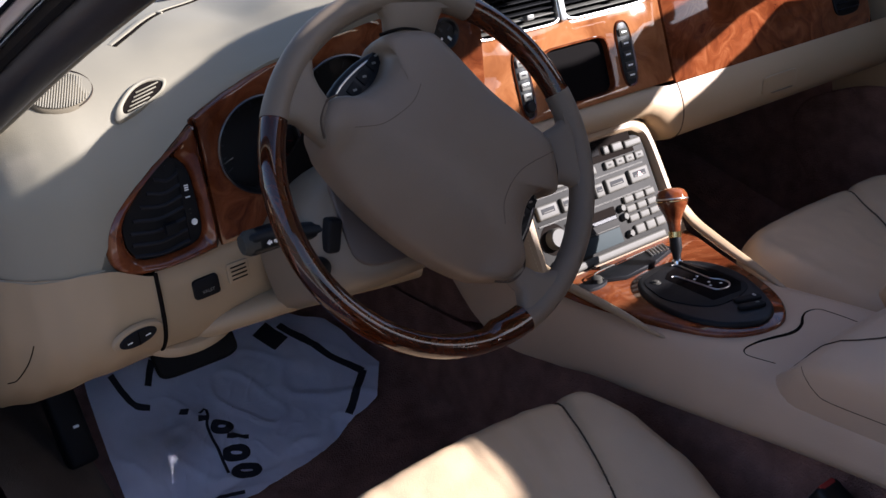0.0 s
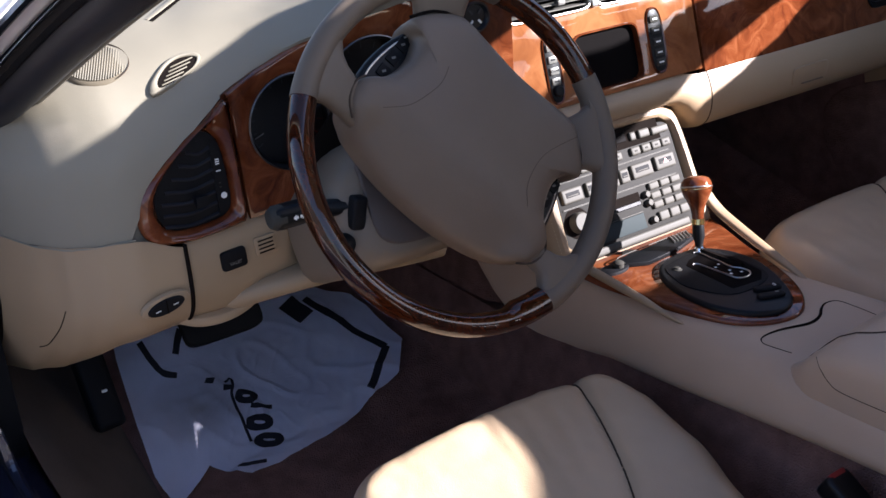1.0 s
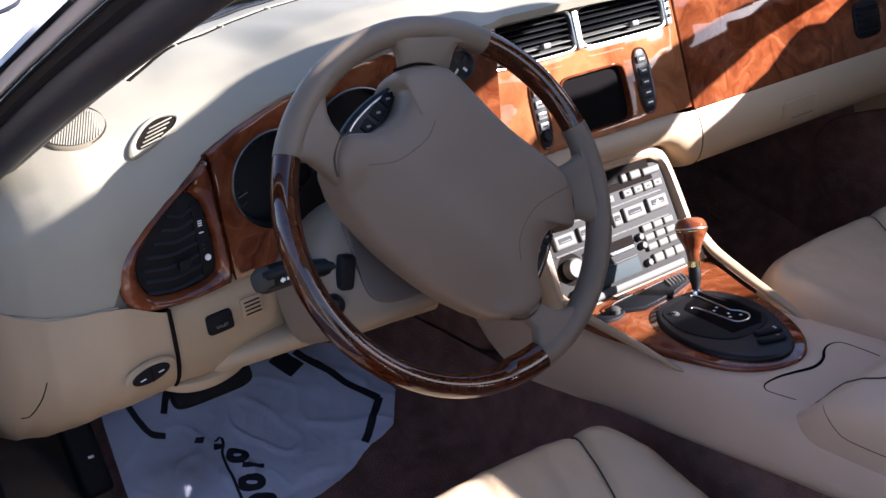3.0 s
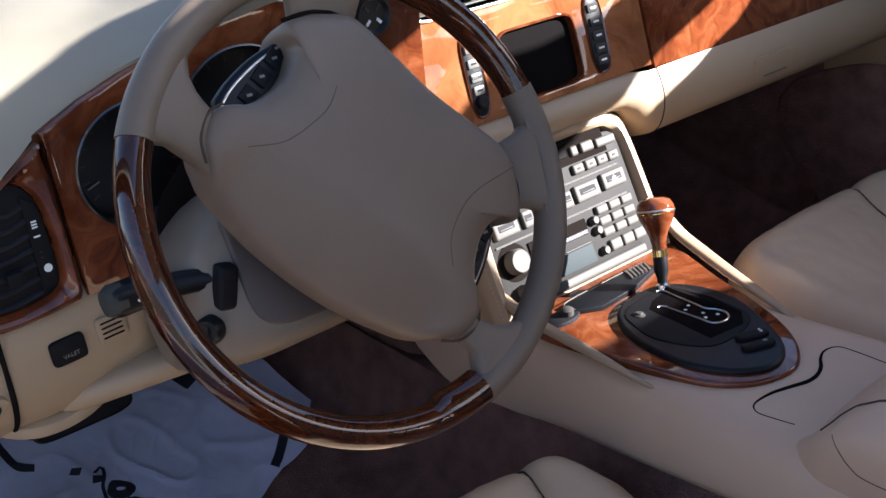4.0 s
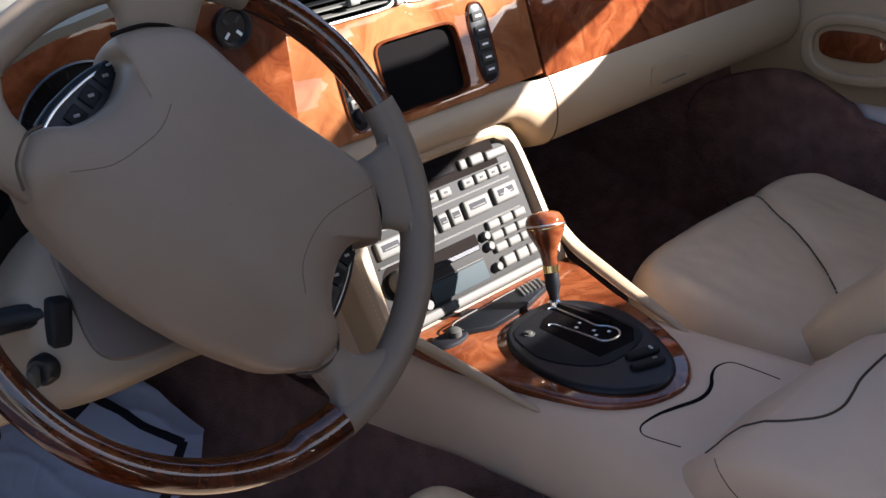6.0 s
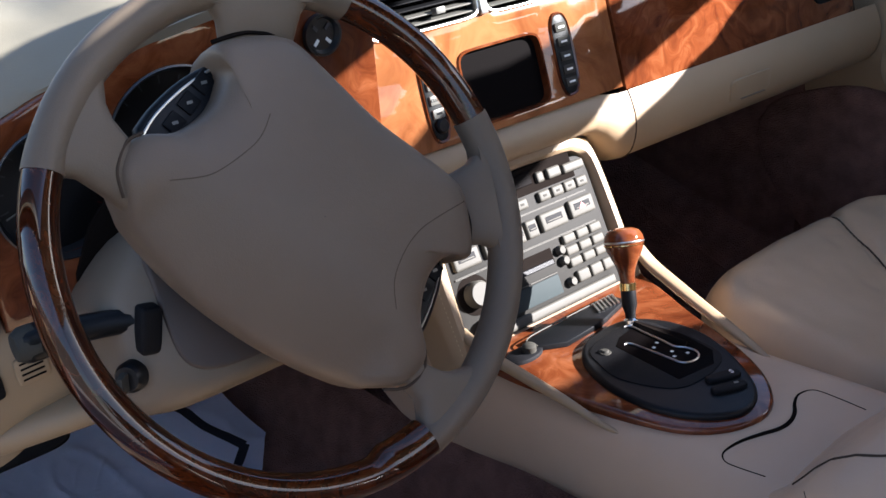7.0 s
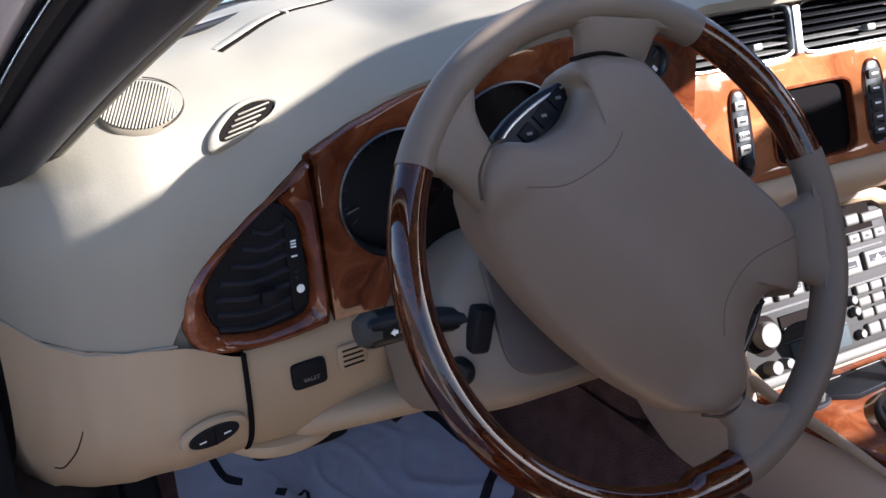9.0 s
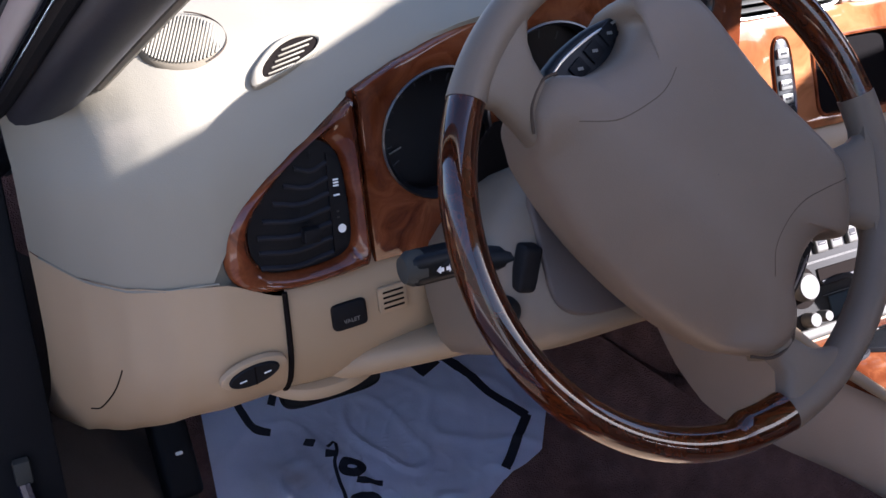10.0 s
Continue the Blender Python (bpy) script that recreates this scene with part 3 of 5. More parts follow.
ro = [(-0.164, -0.150), (-0.166, -0.02), (-0.138, 0.035), (-0.08, 0.048), (0.06, 0.048), (0.10, 0.038), (0.118, 0.0), (0.124, -0.165)]
ri = [(-0.146, -0.148), (-0.137, -0.02), (-0.114, 0.012), (-0.075, 0.022), (0.055, 0.022), (0.084, 0.014), (0.096, -0.012), (0.100, -0.155)]
A, B = spline([(*p, 0) for p in ro], 60), spline([(*p, 0) for p in ri], 60)
part("radio_surround", loft([[a.lerp(b, u) + Vector((0, 0, h)) for a, b in zip(A, B)] for u, h in ((0, -0.05), (0, -0.010), (0.05, -0.006), (0.22, 0.001), (0.5, 0.0075), (0.8, 0.0075), (0.95, 0.004), (1, -0.005), (1, -0.02))]), trim_mat, console, "beige surround", fr)

bm = bmesh.new()
for k in range(1, 59):
    for j in (0.1, 0.6):
        i, f = k, j
        p, q = A[i].lerp(A[i + 1], f).lerp(B[i].lerp(B[i + 1], f), 0.30), A[i].lerp(A[i + 1], f + 0.3).lerp(B[i].lerp(B[i + 1], f + 0.3), 0.30)
        way_ = (q - p).normalized() * 0.0017
        side_ = Vector((-way_.y, way_.x, 0)) * 0.28
        m_ = (p + q) / 2 + Vector((0, 0, 0.0036))
        lo_ = [bm.verts.new(m_ + a_) for a_ in (way_, side_, -way_, -side_)]
        hi_ = bm.verts.new(m_ + Vector((0, 0, 0.0006)))
        for n_ in range(4):
            bm.faces.new((lo_[n_], lo_[(n_ + 1) % 4], hi_))
part("stitching", bm, thread_mat, bpy.data.objects["radio_surround"], "pale stitching", fr)

# gear lever
lever = thing("gear_lever", "turned walnut gear knob on a black lever with a brass collar", "gear lever", (0.418, 0.055, 0.54))
lm = pose(0.413, 0.052, 0.538, -17, 12, 0)
knob = part("knob", lathe([(0.0, 0.104), (0.010, 0.1036), (0.0165, 0.1010), (0.0200, 0.0960), (0.0212, 0.0905), (0.0208, 0.0860), (0.0190, 0.0800), (0.0155, 0.0730), (0.0120, 0.0660), (0.0095, 0.0590), (0.0082, 0.052), (0.0077, 0.043)], 40), burl_mat, lever, "turned walnut knob", lm)
part("knob_ring", lathe([(0.0207, 0.0907), (0.0216, 0.0901), (0.0218, 0.0893), (0.0215, 0.0885), (0.0206, 0.0879)], 40), satin_mat, knob, "thin silver ring", lm)
part("band", lathe([(0.0205, 0.0868), (0.0212, 0.0864), (0.0212, 0.0856), (0.0203, 0.0852)], 40), brass_mat, knob, "thin brass band", lm)
part("collar", lathe([(0.0076, 0.046), (0.0087, 0.0452), (0.0087, 0.038), (0.0076, 0.037)]), brass_mat, lever, "brass collar", lm)
part("rod", lathe([(0.0080, 0.038), (0.0082, 0.022), (0.0058, 0.014), (0.005, 0.0), (0.005, -0.012)]), black_mat, lever, "black lever rod", lm)
part("foot", lathe([(0.0055, 0.008), (0.008, 0.006), (0.008, -0.004)]), chrome_mat, lever, "chrome foot", lm)

# ---------------------------------------------------------------- steering wheel
WM = face_frame(0, 0, 0.80, 25) @ pose(0, 0, 0, 0, 0, -55)
wheel = thing("steering_wheel", "taupe leather and glossy walnut steering wheel, turned off centre", "steering wheel", WM)
RR, RT = 0.182, 0.0132


def arc(a0, a1, r, n=40, R=RR, grip=0.0):
    """A stretch of the rim from a0 to a1 degrees; grip: how much its inner side swells over the last 15 degrees."""
    rows = []
    for i in range(n + 1):
        a = radians(a0 + (a1 - a0) * i / n)
        c, s = math.cos(a), math.sin(a)
        g = min(1, max(0, (16 - abs(a1 - math.degrees(a))) / 3.5)) * grip
        rows.append([((R + r * (1 + (g if math.cos(q) < 0 else 0)) * math.cos(q)) * c, (R + r * (1 + (g if math.cos(q) < 0 else 0)) * math.cos(q)) * s, r * (1.12 + 0.15 * g) * math.sin(q)) for q in [2 * math.pi * j / 20 for j in range(20)]])
    return loft(rows, ring=True, caps=True)


part("rim_wood", arc(67.5, 111.5, RT * 0.98), rimwood_mat, wheel, "dark glossy walnut rim section", WM)
part("rim_wood", arc(205.3, 337, RT * 0.98, 110, grip=0.42), rimwood_mat, wheel, "dark glossy walnut rim section", WM)
part("rim_leather", arc(111.5, 205.3, RT * 1.04, 50), taupe_mat, wheel, "taupe leather rim section", WM)
part("rim_leather", arc(-23, 67.5, RT * 1.04, 50), taupe_mat, wheel, "taupe leather rim section", WM)
half = [(0.0, 0.107), (0.045, 0.110), (0.078, 0.112), (0.094, 0.108), (0.114, 0.089), (0.126, 0.071), (0.121, 0.0625), (0.111, 0.059), (0.1045, 0.046), (0.103, 0.030), (0.108, 0.011), (0.117, -0.005), (0.130, -0.017), (0.134, -0.030), (0.128, -0.048), (0.115, -0.058), (0.098, -0.067), (0.05, -0.077), (0.0, -0.080)]
OUT = half + [(-x, y) for x, y in half[-2:0:-1]]
po = spline([(*p, 0) for p in OUT], 220, True)


# a smooth, steadily turning angle for every point of the outline
raw = [math.atan2(p.y - 0.008, p.x) for p in po]
for i in range(1, len(raw)):
    while raw[i] - raw[i - 1] > math.pi:
        raw[i] -= 2 * math.pi
    while raw[i] - raw[i - 1] < -math.pi:
        raw[i] += 2 * math.pi
turn = 2 * math.pi if raw[-1] > raw[0] else -2 * math.pi
NP = len(raw)
soft_angle = [sum(raw[(i + k) % NP] + turn * ((i + k) // NP) for k in range(-27, 28)) / 55 for i in range(NP)]


def pad_ring(s, z, soft):
    out = []
    for p, a in zip(po, soft_angle):
        e = Vector((0.112 * math.cos(a), 0.008 + 0.082 * math.sin(a), 0))
        q = Vector((p.x, p.y, 0)).lerp(e, soft)
        x, y = q.x * s, 0.008 + (q.y - 0.008) * s
        k = min(1, max(0, (-y - 0.024) / 0.054)) * min(1, max(0, (0.125 - abs(x)) / 0.03))
        out.append(Vector((x, y, z - 0.032 * k ** 1.3 * min(1, max(0, (z + 0.034) / 0.058)))))
    return out


pad = part("centre_pad", loft([pad_ring(*r) for r in ((0.93, -0.06, 0), (0.985, -0.040, 0), (1.0, -0.022, 0), (1.0, -0.006, 0), (0.992, 0.004, 0), (0.970, 0.0115, 0.0), (0.93, 0.0160, 0.04), (0.89, 0.0184, 0.14), (0.84, 0.0205, 0.3), (0.77, 0.0227, 0.5), (0.68, 0.0245, 0.7), (0.5, 0.0265, 1), (0.3, 0.028, 1), (0.1, 0.0285, 1), (0.005, 0.0287, 1))], ring=True), padgrey_mat, wheel, "taupe padded hub cover", WM)
for sx in (-1, 1):
    def slab(quads):
        rows = []
        for (ax, ay), (bx, by), zc, th in quads:
            a, b = Vector((sx * ax, ay, zc)), Vector((sx * bx, by, zc))
            m_, e = (a + b) / 2, (b - a) / 2
            rows.append([m_ + e * math.copysign(abs(math.cos(q)) ** 0.55, math.cos(q)) + Vector((0, 0, th * math.copysign(abs(math.sin(q)) ** 0.7, math.sin(q)))) for q in [2 * math.pi * j / 24 for j in range(24)]])
        return loft(rows, ring=True, caps=True)
    part("spoke", slab([((0.106, 0.064), (0.066, 0.098), -0.024, 0.008), ((0.122, 0.079), (0.080, 0.117), -0.008, 0.0105), ((0.134, 0.088), (0.088, 0.135), -0.002, 0.011), ((0.144, 0.091), (0.089, 0.147), 0.0, 0.0112), ((0.153, 0.088), (0.084, 0.157), 0.0, 0.0114), ((0.162, 0.080), (0.074, 0.165), 0.0, 0.0112), ((0.169, 0.067), (0.060, 0.172), 0.0, 0.009)]), taupe_mat, wheel, "taupe leather spoke", WM)
    low = (0.046, 0.046, 0.050, 0.060, 0.076) if sx > 0 else (0.062, 0.064, 0.067, 0.072, 0.080)
    part("spoke", slab([((0.10, -0.024), (0.10, -low[0]), -0.012, 0.012), ((0.13, -0.024), (0.128, -low[1]), -0.005, 0.012), ((0.150, -0.021), (0.146, -low[2]), 0.0, 0.0115), ((0.160, -0.015), (0.154, -low[3]), 0.0, 0.0115), ((0.169, -0.004), (0.162, -low[4]), 0.0, 0.0114), ((0.177, 0.012), (0.165, -0.090), 0.0, 0.0110), ((0.182, 0.030), (0.160, -0.102), 0.0, 0.008)]), taupe_mat, wheel, "taupe leather spoke", WM)


# steering column
column_mat = grained("column_plastic", (0.155, 0.120, 0.084), 0.06, 1300, 0.15, 0.5)
col = thing("steering_column", "beige steering column shroud with dark underside and black stalks", "steering column")
CM = face_frame(0, 0, 0.80, 25)
def col_row(h, w, t, b):
    side = [(0.0, b), (w * 0.70, b), (w * 0.93, b + 0.008), (w, b + 0.028), (w, -0.012), (w * 0.90, 0.012), (w * 0.62, t - 0.010), (w * 0.35, t)]
    return [CM @ p for p in spline([(x, y, h) for x, y in side + [(-x, y) for x, y in side[:0:-1]]], 48, True)]


part("shroud", loft([col_row(*r) for r in ((-0.066, 0.095, 0.036, -0.080), (-0.068, 0.102, 0.042, -0.085), (-0.076, 0.116, 0.048, -0.090), (-0.095, 0.126, 0.052, -0.095), (-0.14, 0.128, 0.052, -0.097), (-0.22, 0.122, 0.050, -0.097))], ring=True, caps=True), column_mat, col, "beige column shroud")
part("rear_cover", plate([(x, y) for x, y in oval(0.0, -0.018, 0.094, 0.059, 44, 5)], (), 0.008, 0.003, 3), shroud_mat, col, "dark taupe rear cover", CM @ pose(0, 0, -0.0625))
stalk = part("indicator_stalk", tube([(-0.085, 0.055, 0.745), (-0.12, 0.07, 0.749), (-0.16, 0.084, 0.75)], lambda u: 0.0085 + 0.002 * u), black_mat, col, "black indicator stalk")
part("stalk_end", box(0.044, 0.024, 0.024, 0.008, 4, at=(-0.164, 0.086, 0.749)), black_mat, stalk)
part("stalk_tip", lathe([(0.0, 0.004), (0.010, 0.003), (0.0135, -0.003), (0.0135, -0.012), (0.0, -0.013)], 24), graphite_mat, stalk, "", pose(-0.186, 0.087, 0.749, 0, -90, 0))
for k in (0, 1):
    part("arrow_mark", plate([(0, 0.0015), (0.0025, 0.0015), (0.0025, 0.0032), (0.006, 0), (0.0025, -0.0032), (0.0025, -0.0015), (0, -0.0015)], (), 0.0004), white_mat, stalk, "", face_frame(-0.162 + 0.002 * k, 0.0725, 0.749, 0) @ pose(0, 0, 0, 0, 0, 180 * (1 - k)))
part("switch", box(0.016, 0.016, 0.036, 0.004, 3), soft_black, col, "black switch end", pose(-0.106, 0.05, 0.745, 0, 12, 0))
ign = part("ignition_lock", lathe([(0, 0.018), (0.009, 0.018), (0.0115, 0.014), (0.0115, 0.0), (0.0175, -0.001), (0.0175, -0.02)], 32), black_mat, col, "black ignition lock", pose(-0.117, 0.056, 0.712, 78, 0, -52))
part("key_slot", box(0.02, 0.006, 0.014, 0.002, 2), graphite_mat, ign, "", pose(-0.131, 0.047, 0.714, 0, 0, 38))

# ---------------------------------------------------------------- seats
def off_line(x, y, line):
    """How far (x, y) lies from a line of points, and the side: + to the right when looking forward."""
    best, side = 9.0, 1.0
    for (ax, ay), (bx, by) in zip(line, line[1:]):
        dx, dy = bx - ax, by - ay
        k = min(1, max(0, ((x - ax) * dx + (y - ay) * dy) / (dx * dx + dy * dy)))
        d = math.hypot(x - ax - k * dx, y - ay - k * dy)
        if d < best:
            best, side = d, 1.0 if dx * (y - ay) - dy * (x - ax) > 0 else -1.0
    return best, side


def cushion_xy(u, v, cx, y_front, half, length):
    # the narrower cushion is squarer at its inboard corner
    corner = (0.006 if u > 0 and half < 0.22 else 0.070) * (max(0.0, abs(u) - 0.55) / 0.45) ** 2.2 * (1 - v) ** 2
    bulge = interp(v, [(0.0, 0.0), (0.08, 0.012), (0.18, 0.026), (0.35, 0.018), (0.5, -0.006), (0.68, -0.04), (1.0, -0.055)])[0] if u > 0 and half < 0.22 else 0.0
    return cx + u * (half + bulge), y_front - 0.010 * u * u - corner - length * v


def cushion_z(u, v, z, x, y, y_front, seams, pleats):
    """The cushion's top: rolled front, falling sides and rear, a groove along each seam and a fuller bolster beyond the first."""
    wrinkle = 0.0022 * noise.noise(Vector((x * 14 + z * 9, y * 17, 2.0))) + 0.0016 * abs(noise.noise(Vector((x * 34, y * 26 + z * 7, 5.0))))
    front = max(0.0, 1 - v / 0.10) ** 2.4
    side = max(0.0, (abs(u) - 0.74) / 0.26) ** 2.2
    out = z + 0.010 * math.cos(u * 1.5) - 0.052 * front - 0.065 * side - 0.085 * v + wrinkle
    for i, line in enumerate(seams):
        d, sd = off_line(x, y, line)
        out -= 0.0045 * math.exp(-(d / 0.0055) ** 2)
        if i == 0 and sd > 0:
            out += 0.011 * (1 - math.exp(-d / 0.022)) * max(0.0, 1 - d / 0.20)
        elif i == 0:
            out += 0.004 * (1 - math.exp(-d / 0.03))
    for px, lean, reach, high in pleats:
        k = (y_front - y) / reach
        if 0 < k < 1:
            out += high * math.sin(k * 3.1) * math.exp(-((x - px - lean * (y_front - y)) / 0.0075) ** 2)
    return out


def cushion_rows(cx, y_front, z, half, length, seams, pleats):
    rows = []
    for j in range(91):
        v = (j / 90) ** 1.5
        r = []
        for i in range(97):
            u = -1 + i / 48
            x, y = cushion_xy(u, v, cx, y_front, half, length)
            r.append((x, y, cushion_z(u, v, z, x, y, y_front, seams, pleats)))
        rows.append([(r[0][0], r[0][1], 0.33)] + r + [(r[-1][0], r[-1][1], 0.33)])
    rows.insert(0, [(p[0], p[1] - 0.004, 0.33) for p in rows[0]])
    return rows


seam_mat = material("seam_thread", (0.16, 0.12, 0.085), 0.8)[0]


def seat(cx, y_front, z, back, half, seams, pleats):
    s = thing("bucket_seat", "beige leather front seat with piped seams and side bolsters", "seat", (cx, y_front - 0.3, 0.27), "front seats")
    cushion = part("cushion", loft(cushion_rows(cx, y_front, z, half, 0.52, seams, pleats)), leather_mat, s, "creased beige leather cushion")
    # backrest: swelling side bolsters, shoulders rounded in towards the headrest
    sec = []
    for zz, yy, hw, hd in ((0.40, -0.075, 0.20, 0.06), (0.45, -0.085, 0.225, 0.085), (0.55, -0.145, 0.23, 0.085), (0.65, -0.225, 0.23, 0.085), (0.75, -0.325, 0.228, 0.09), (0.78, -0.365, 0.222, 0.095), (0.802, -0.40, 0.20, 0.095), (0.816, -0.43, 0.165, 0.09), (0.824, -0.45, 0.125, 0.075), (0.828, -0.46, 0.08, 0.05)):
        sec.append([(cx + x, back + yy + y, zz + z - 0.521) for x, y in oval(0, 0, hw, hd, 36, 3.0)])
    part("backrest", loft(sec, ring=True, caps=True), leather_mat, s, "beige leather backrest")
    part("headrest", box(0.20, 0.085, 0.13, 0.04, 5), leather_mat, s, "beige leather headrest", pose(cx, back - 0.555, z + 0.340, 38))
    part("base", box(0.40, 0.42, 0.09, 0.02, 2, at=(cx, y_front - 0.28, 0.30)), carpet_mat, s)
    top = bvh(cushion)
    for line in seams:
        part("seam", tube(laid(top, pose(0, 0, 0.7), [(p.x, p.y) for p in spline([(*p, 0) for p in line], 60)], 0.0007), 0.0012, 6, 80), seam_dark, cushion, "dark stitched seam")
    set_back = 0.08 if half < 0.22 else 0.0
    for sx in (-1, 1):
        part("side_bolster", loft([[(cx + sx * 0.185 + x, yy + back - set_back + y, zz + z - 0.505) for x, y in oval(0, 0, hw, hd, 28, 2.4)] for zz, yy, hw, hd in ((0.44, 0.06, 0.03, 0.05), (0.465, 0.085, 0.048, 0.095), (0.50, 0.09, 0.055, 0.11), (0.54, 0.07, 0.055, 0.105), (0.60, 0.02, 0.052, 0.095), (0.70, -0.08, 0.048, 0.085), (0.742, -0.122, 0.042, 0.07), (0.766, -0.15, 0.025, 0.04))], ring=True, caps=True), leather_mat, s, "swelling beige side bolster")
    return s


seat(0.0, 0.040, 0.464, -0.52, 0.215, [[(0.151, 0.035), (0.146, -0.005), (0.092, -0.139), (0.015, -0.263), (-0.06, -0.36)], [(-0.12, -0.19), (-0.04, -0.235), (0.015, -0.268), (0.05, -0.31)]],
     [(0.108, -0.35, 0.20, 0.0035), (0.062, -0.25, 0.22, 0.003), (0.02, -0.2, 0.16, 0.0022)])
seat(0.775, 0.120, 0.514, -0.345, 0.235, [[(0.865, 0.115), (0.83, 0.056), (0.773, -0.041), (0.683, -0.14), (0.62, -0.21)]],
     [])

# ---------------------------------------------------------------- paper mat
mat_thing = thing("paper_floor_mat", "crumpled white paper floor mat with black printed border", "floor mat", (-0.03, 0.5, 0.27))
paper_mat = grained("paper", (0.82, 0.84, 0.98), 0.06, 200, 0.1, 0.7, 12)
# a brownish smear where shoes have rubbed
pt = paper_mat.node_tree
near = pt.nodes.new("ShaderNodeVectorMath")
near.operation, near.inputs[1].default_value = "DISTANCE", (-0.145, 0.525, 0.305)
smudge = node(pt, "ShaderNodeTexNoise", Scale=26.0, Detail=5.0)
at_ = coords(pt)
pt.links.new(at_, near.inputs[0])
pt.links.new(at_, smudge.inputs["Vector"])
fall = pt.nodes.new("ShaderNodeMapRange")
fall.inputs["From Min"].default_value, fall.inputs["From Max"].default_value = 0.085, 0.0
pt.links.new(near.outputs["Value"], fall.inputs["Value"])
amount = pt.nodes.new("ShaderNodeMath")
amount.operation = "MULTIPLY"
pt.links.new(fall.outputs[0], amount.inputs[0])
pt.links.new(smudge.outputs["Fac"], amount.inputs[1])
dirt = pt.nodes.new("ShaderNodeMixRGB")
pb = pt.nodes["Principled BSDF"]
pt.links.new(pb.inputs["Base Color"].links[0].from_socket, dirt.inputs[1])
dirt.inputs[2].default_value = (0.30, 0.25, 0.24, 1)
pt.links.new(amount.outputs[0], dirt.inputs[0])
pt.links.new(dirt.outputs[0], pb.inputs["Base Color"])
OUTM = [(-0.203, 0.74), (-0.225, 0.655), (-0.25, 0.519), (-0.263, 0.43), (-0.258, 0.362), (-0.237, 0.405), (-0.213, 0.455), (-0.178, 0.41), (-0.144, 0.366), (-0.10, 0.362), (-0.05, 0.37), (0.02, 0.387), (0.085, 0.42), (0.149, 0.432), (0.192, 0.487), (0.17, 0.61), (0.10, 0.70), (-0.1, 0.74)]


def mat_height(x, y):
    a, b = noise.noise(Vector((x * 9, y * 9, 1.7))), noise.noise(Vector((x * 15 + y * 7, y * 12 - x * 5, 4.1)))
    c, d = noise.noise(Vector((x * 27 - y * 12, y * 22, 8.0))), noise.noise(Vector((x * 60, y * 52, 3.0)))
    fold = 0.011 * a + 0.016 * max(0.0, 0.20 - abs(b)) + 0.010 * max(0.0, 0.10 - abs(c)) + 0.0004 * d
    return floor_z(min(x, 0.15), y) + 0.012 + fold + 0.10 * max(0.0, x - 0.06)


def mat_ring(s, lift=0.0):
    cx, cy = -0.05, 0.53
    out = []
    k = len(OUTM)
    for i in range(k):
        (x0, y0), (x1, y1) = OUTM[i], OUTM[(i + 1) % k]
        for j in range(16):
            x, y = x0 + (x1 - x0) * j / 16, y0 + (y1 - y0) * j / 16
            x, y = cx + (x - cx) * s, cy + (y - cy) * s
            out.append((x, y, mat_height(x, y) + lift))
    return out


bm = loft([mat_ring(0.004 + 0.996 * i / 48) for i in range(49)], ring=True)
bmesh.ops.solidify(bm, geom=bm.faces, thickness=0.0008)
sheet = part("sheet", bm, paper_mat, mat_thing, "crumpled white paper")
ink_mat = material("black_ink", (0.012, 0.012, 0.018), 0.6)[0]


def printed(outline, w):
    bm = bmesh.new()
    P = spline([(*p, 0) for p in outline], 26) if len(outline) != 4 else resample([Vector((*p, 0)) for p in outline], 26)
    rows = []
    for k in (-1, 1):
        r = []
        for i, p in enumerate(P):
            t = (P[min(i + 1, 25)] - P[max(i - 1, 0)]).normalized()
            q = p + Vector((-t.y, t.x, 0)) * w * k
            r.append((q.x, q.y, mat_height(q.x, q.y) + 0.002))
        rows.append(r)
    return loft(rows)


def printed_ring(cx, cy, rx, ry, turn_, hole):
    """A bold oval with a slot through it, in ink."""
    c, s_ = math.cos(radians(turn_)), math.sin(radians(turn_))
    rows = []
    for k in (1.0, 0.8, 0.6, hole):
        rows.append([])
        for x, y in oval(0, 0, rx * k, ry * (k if k > hole else hole * 0.45), 28, 2.6):
            q = (cx + x * c - y * s_, cy + x * s_ + y * c)
            rows[-1].append((*q, mat_height(*q) + 0.002))
    return loft(rows, ring=True)


# the print: a border, bold strokes and slotted ovals, no letters
STROKES = [([(-0.122, 0.562), (-0.112, 0.552)], 0.005), ([(-0.100, 0.540), (-0.088, 0.545), (-0.092, 0.528), (-0.101, 0.515), (-0.106, 0.490), (-0.108, 0.472), (-0.117, 0.422)], 0.0022), ([(-0.106, 0.532), (-0.092, 0.524)], 0.005),
           ([(-0.086, 0.482), (-0.072, 0.471), (-0.060, 0.464)], 0.0042), ([(-0.155, 0.392), (-0.117, 0.374)], 0.0032), ([(0.068, 0.652), (0.082, 0.604)], 0.016),
           ([(-0.182, 0.665), (-0.180, 0.635), (-0.174, 0.603), (-0.155, 0.592)], 0.005), ([(-0.140, 0.628), (-0.112, 0.670)], 0.005),
           ([(0.098, 0.640), (0.115, 0.585), (0.131, 0.532), (0.156, 0.480)], 0.006), ([(0.158, 0.482), (0.125, 0.455), (0.093, 0.429)], 0.006)]
for stroke, w in STROKES:
    part("printed_mark", printed(stroke, w), ink_mat, sheet)
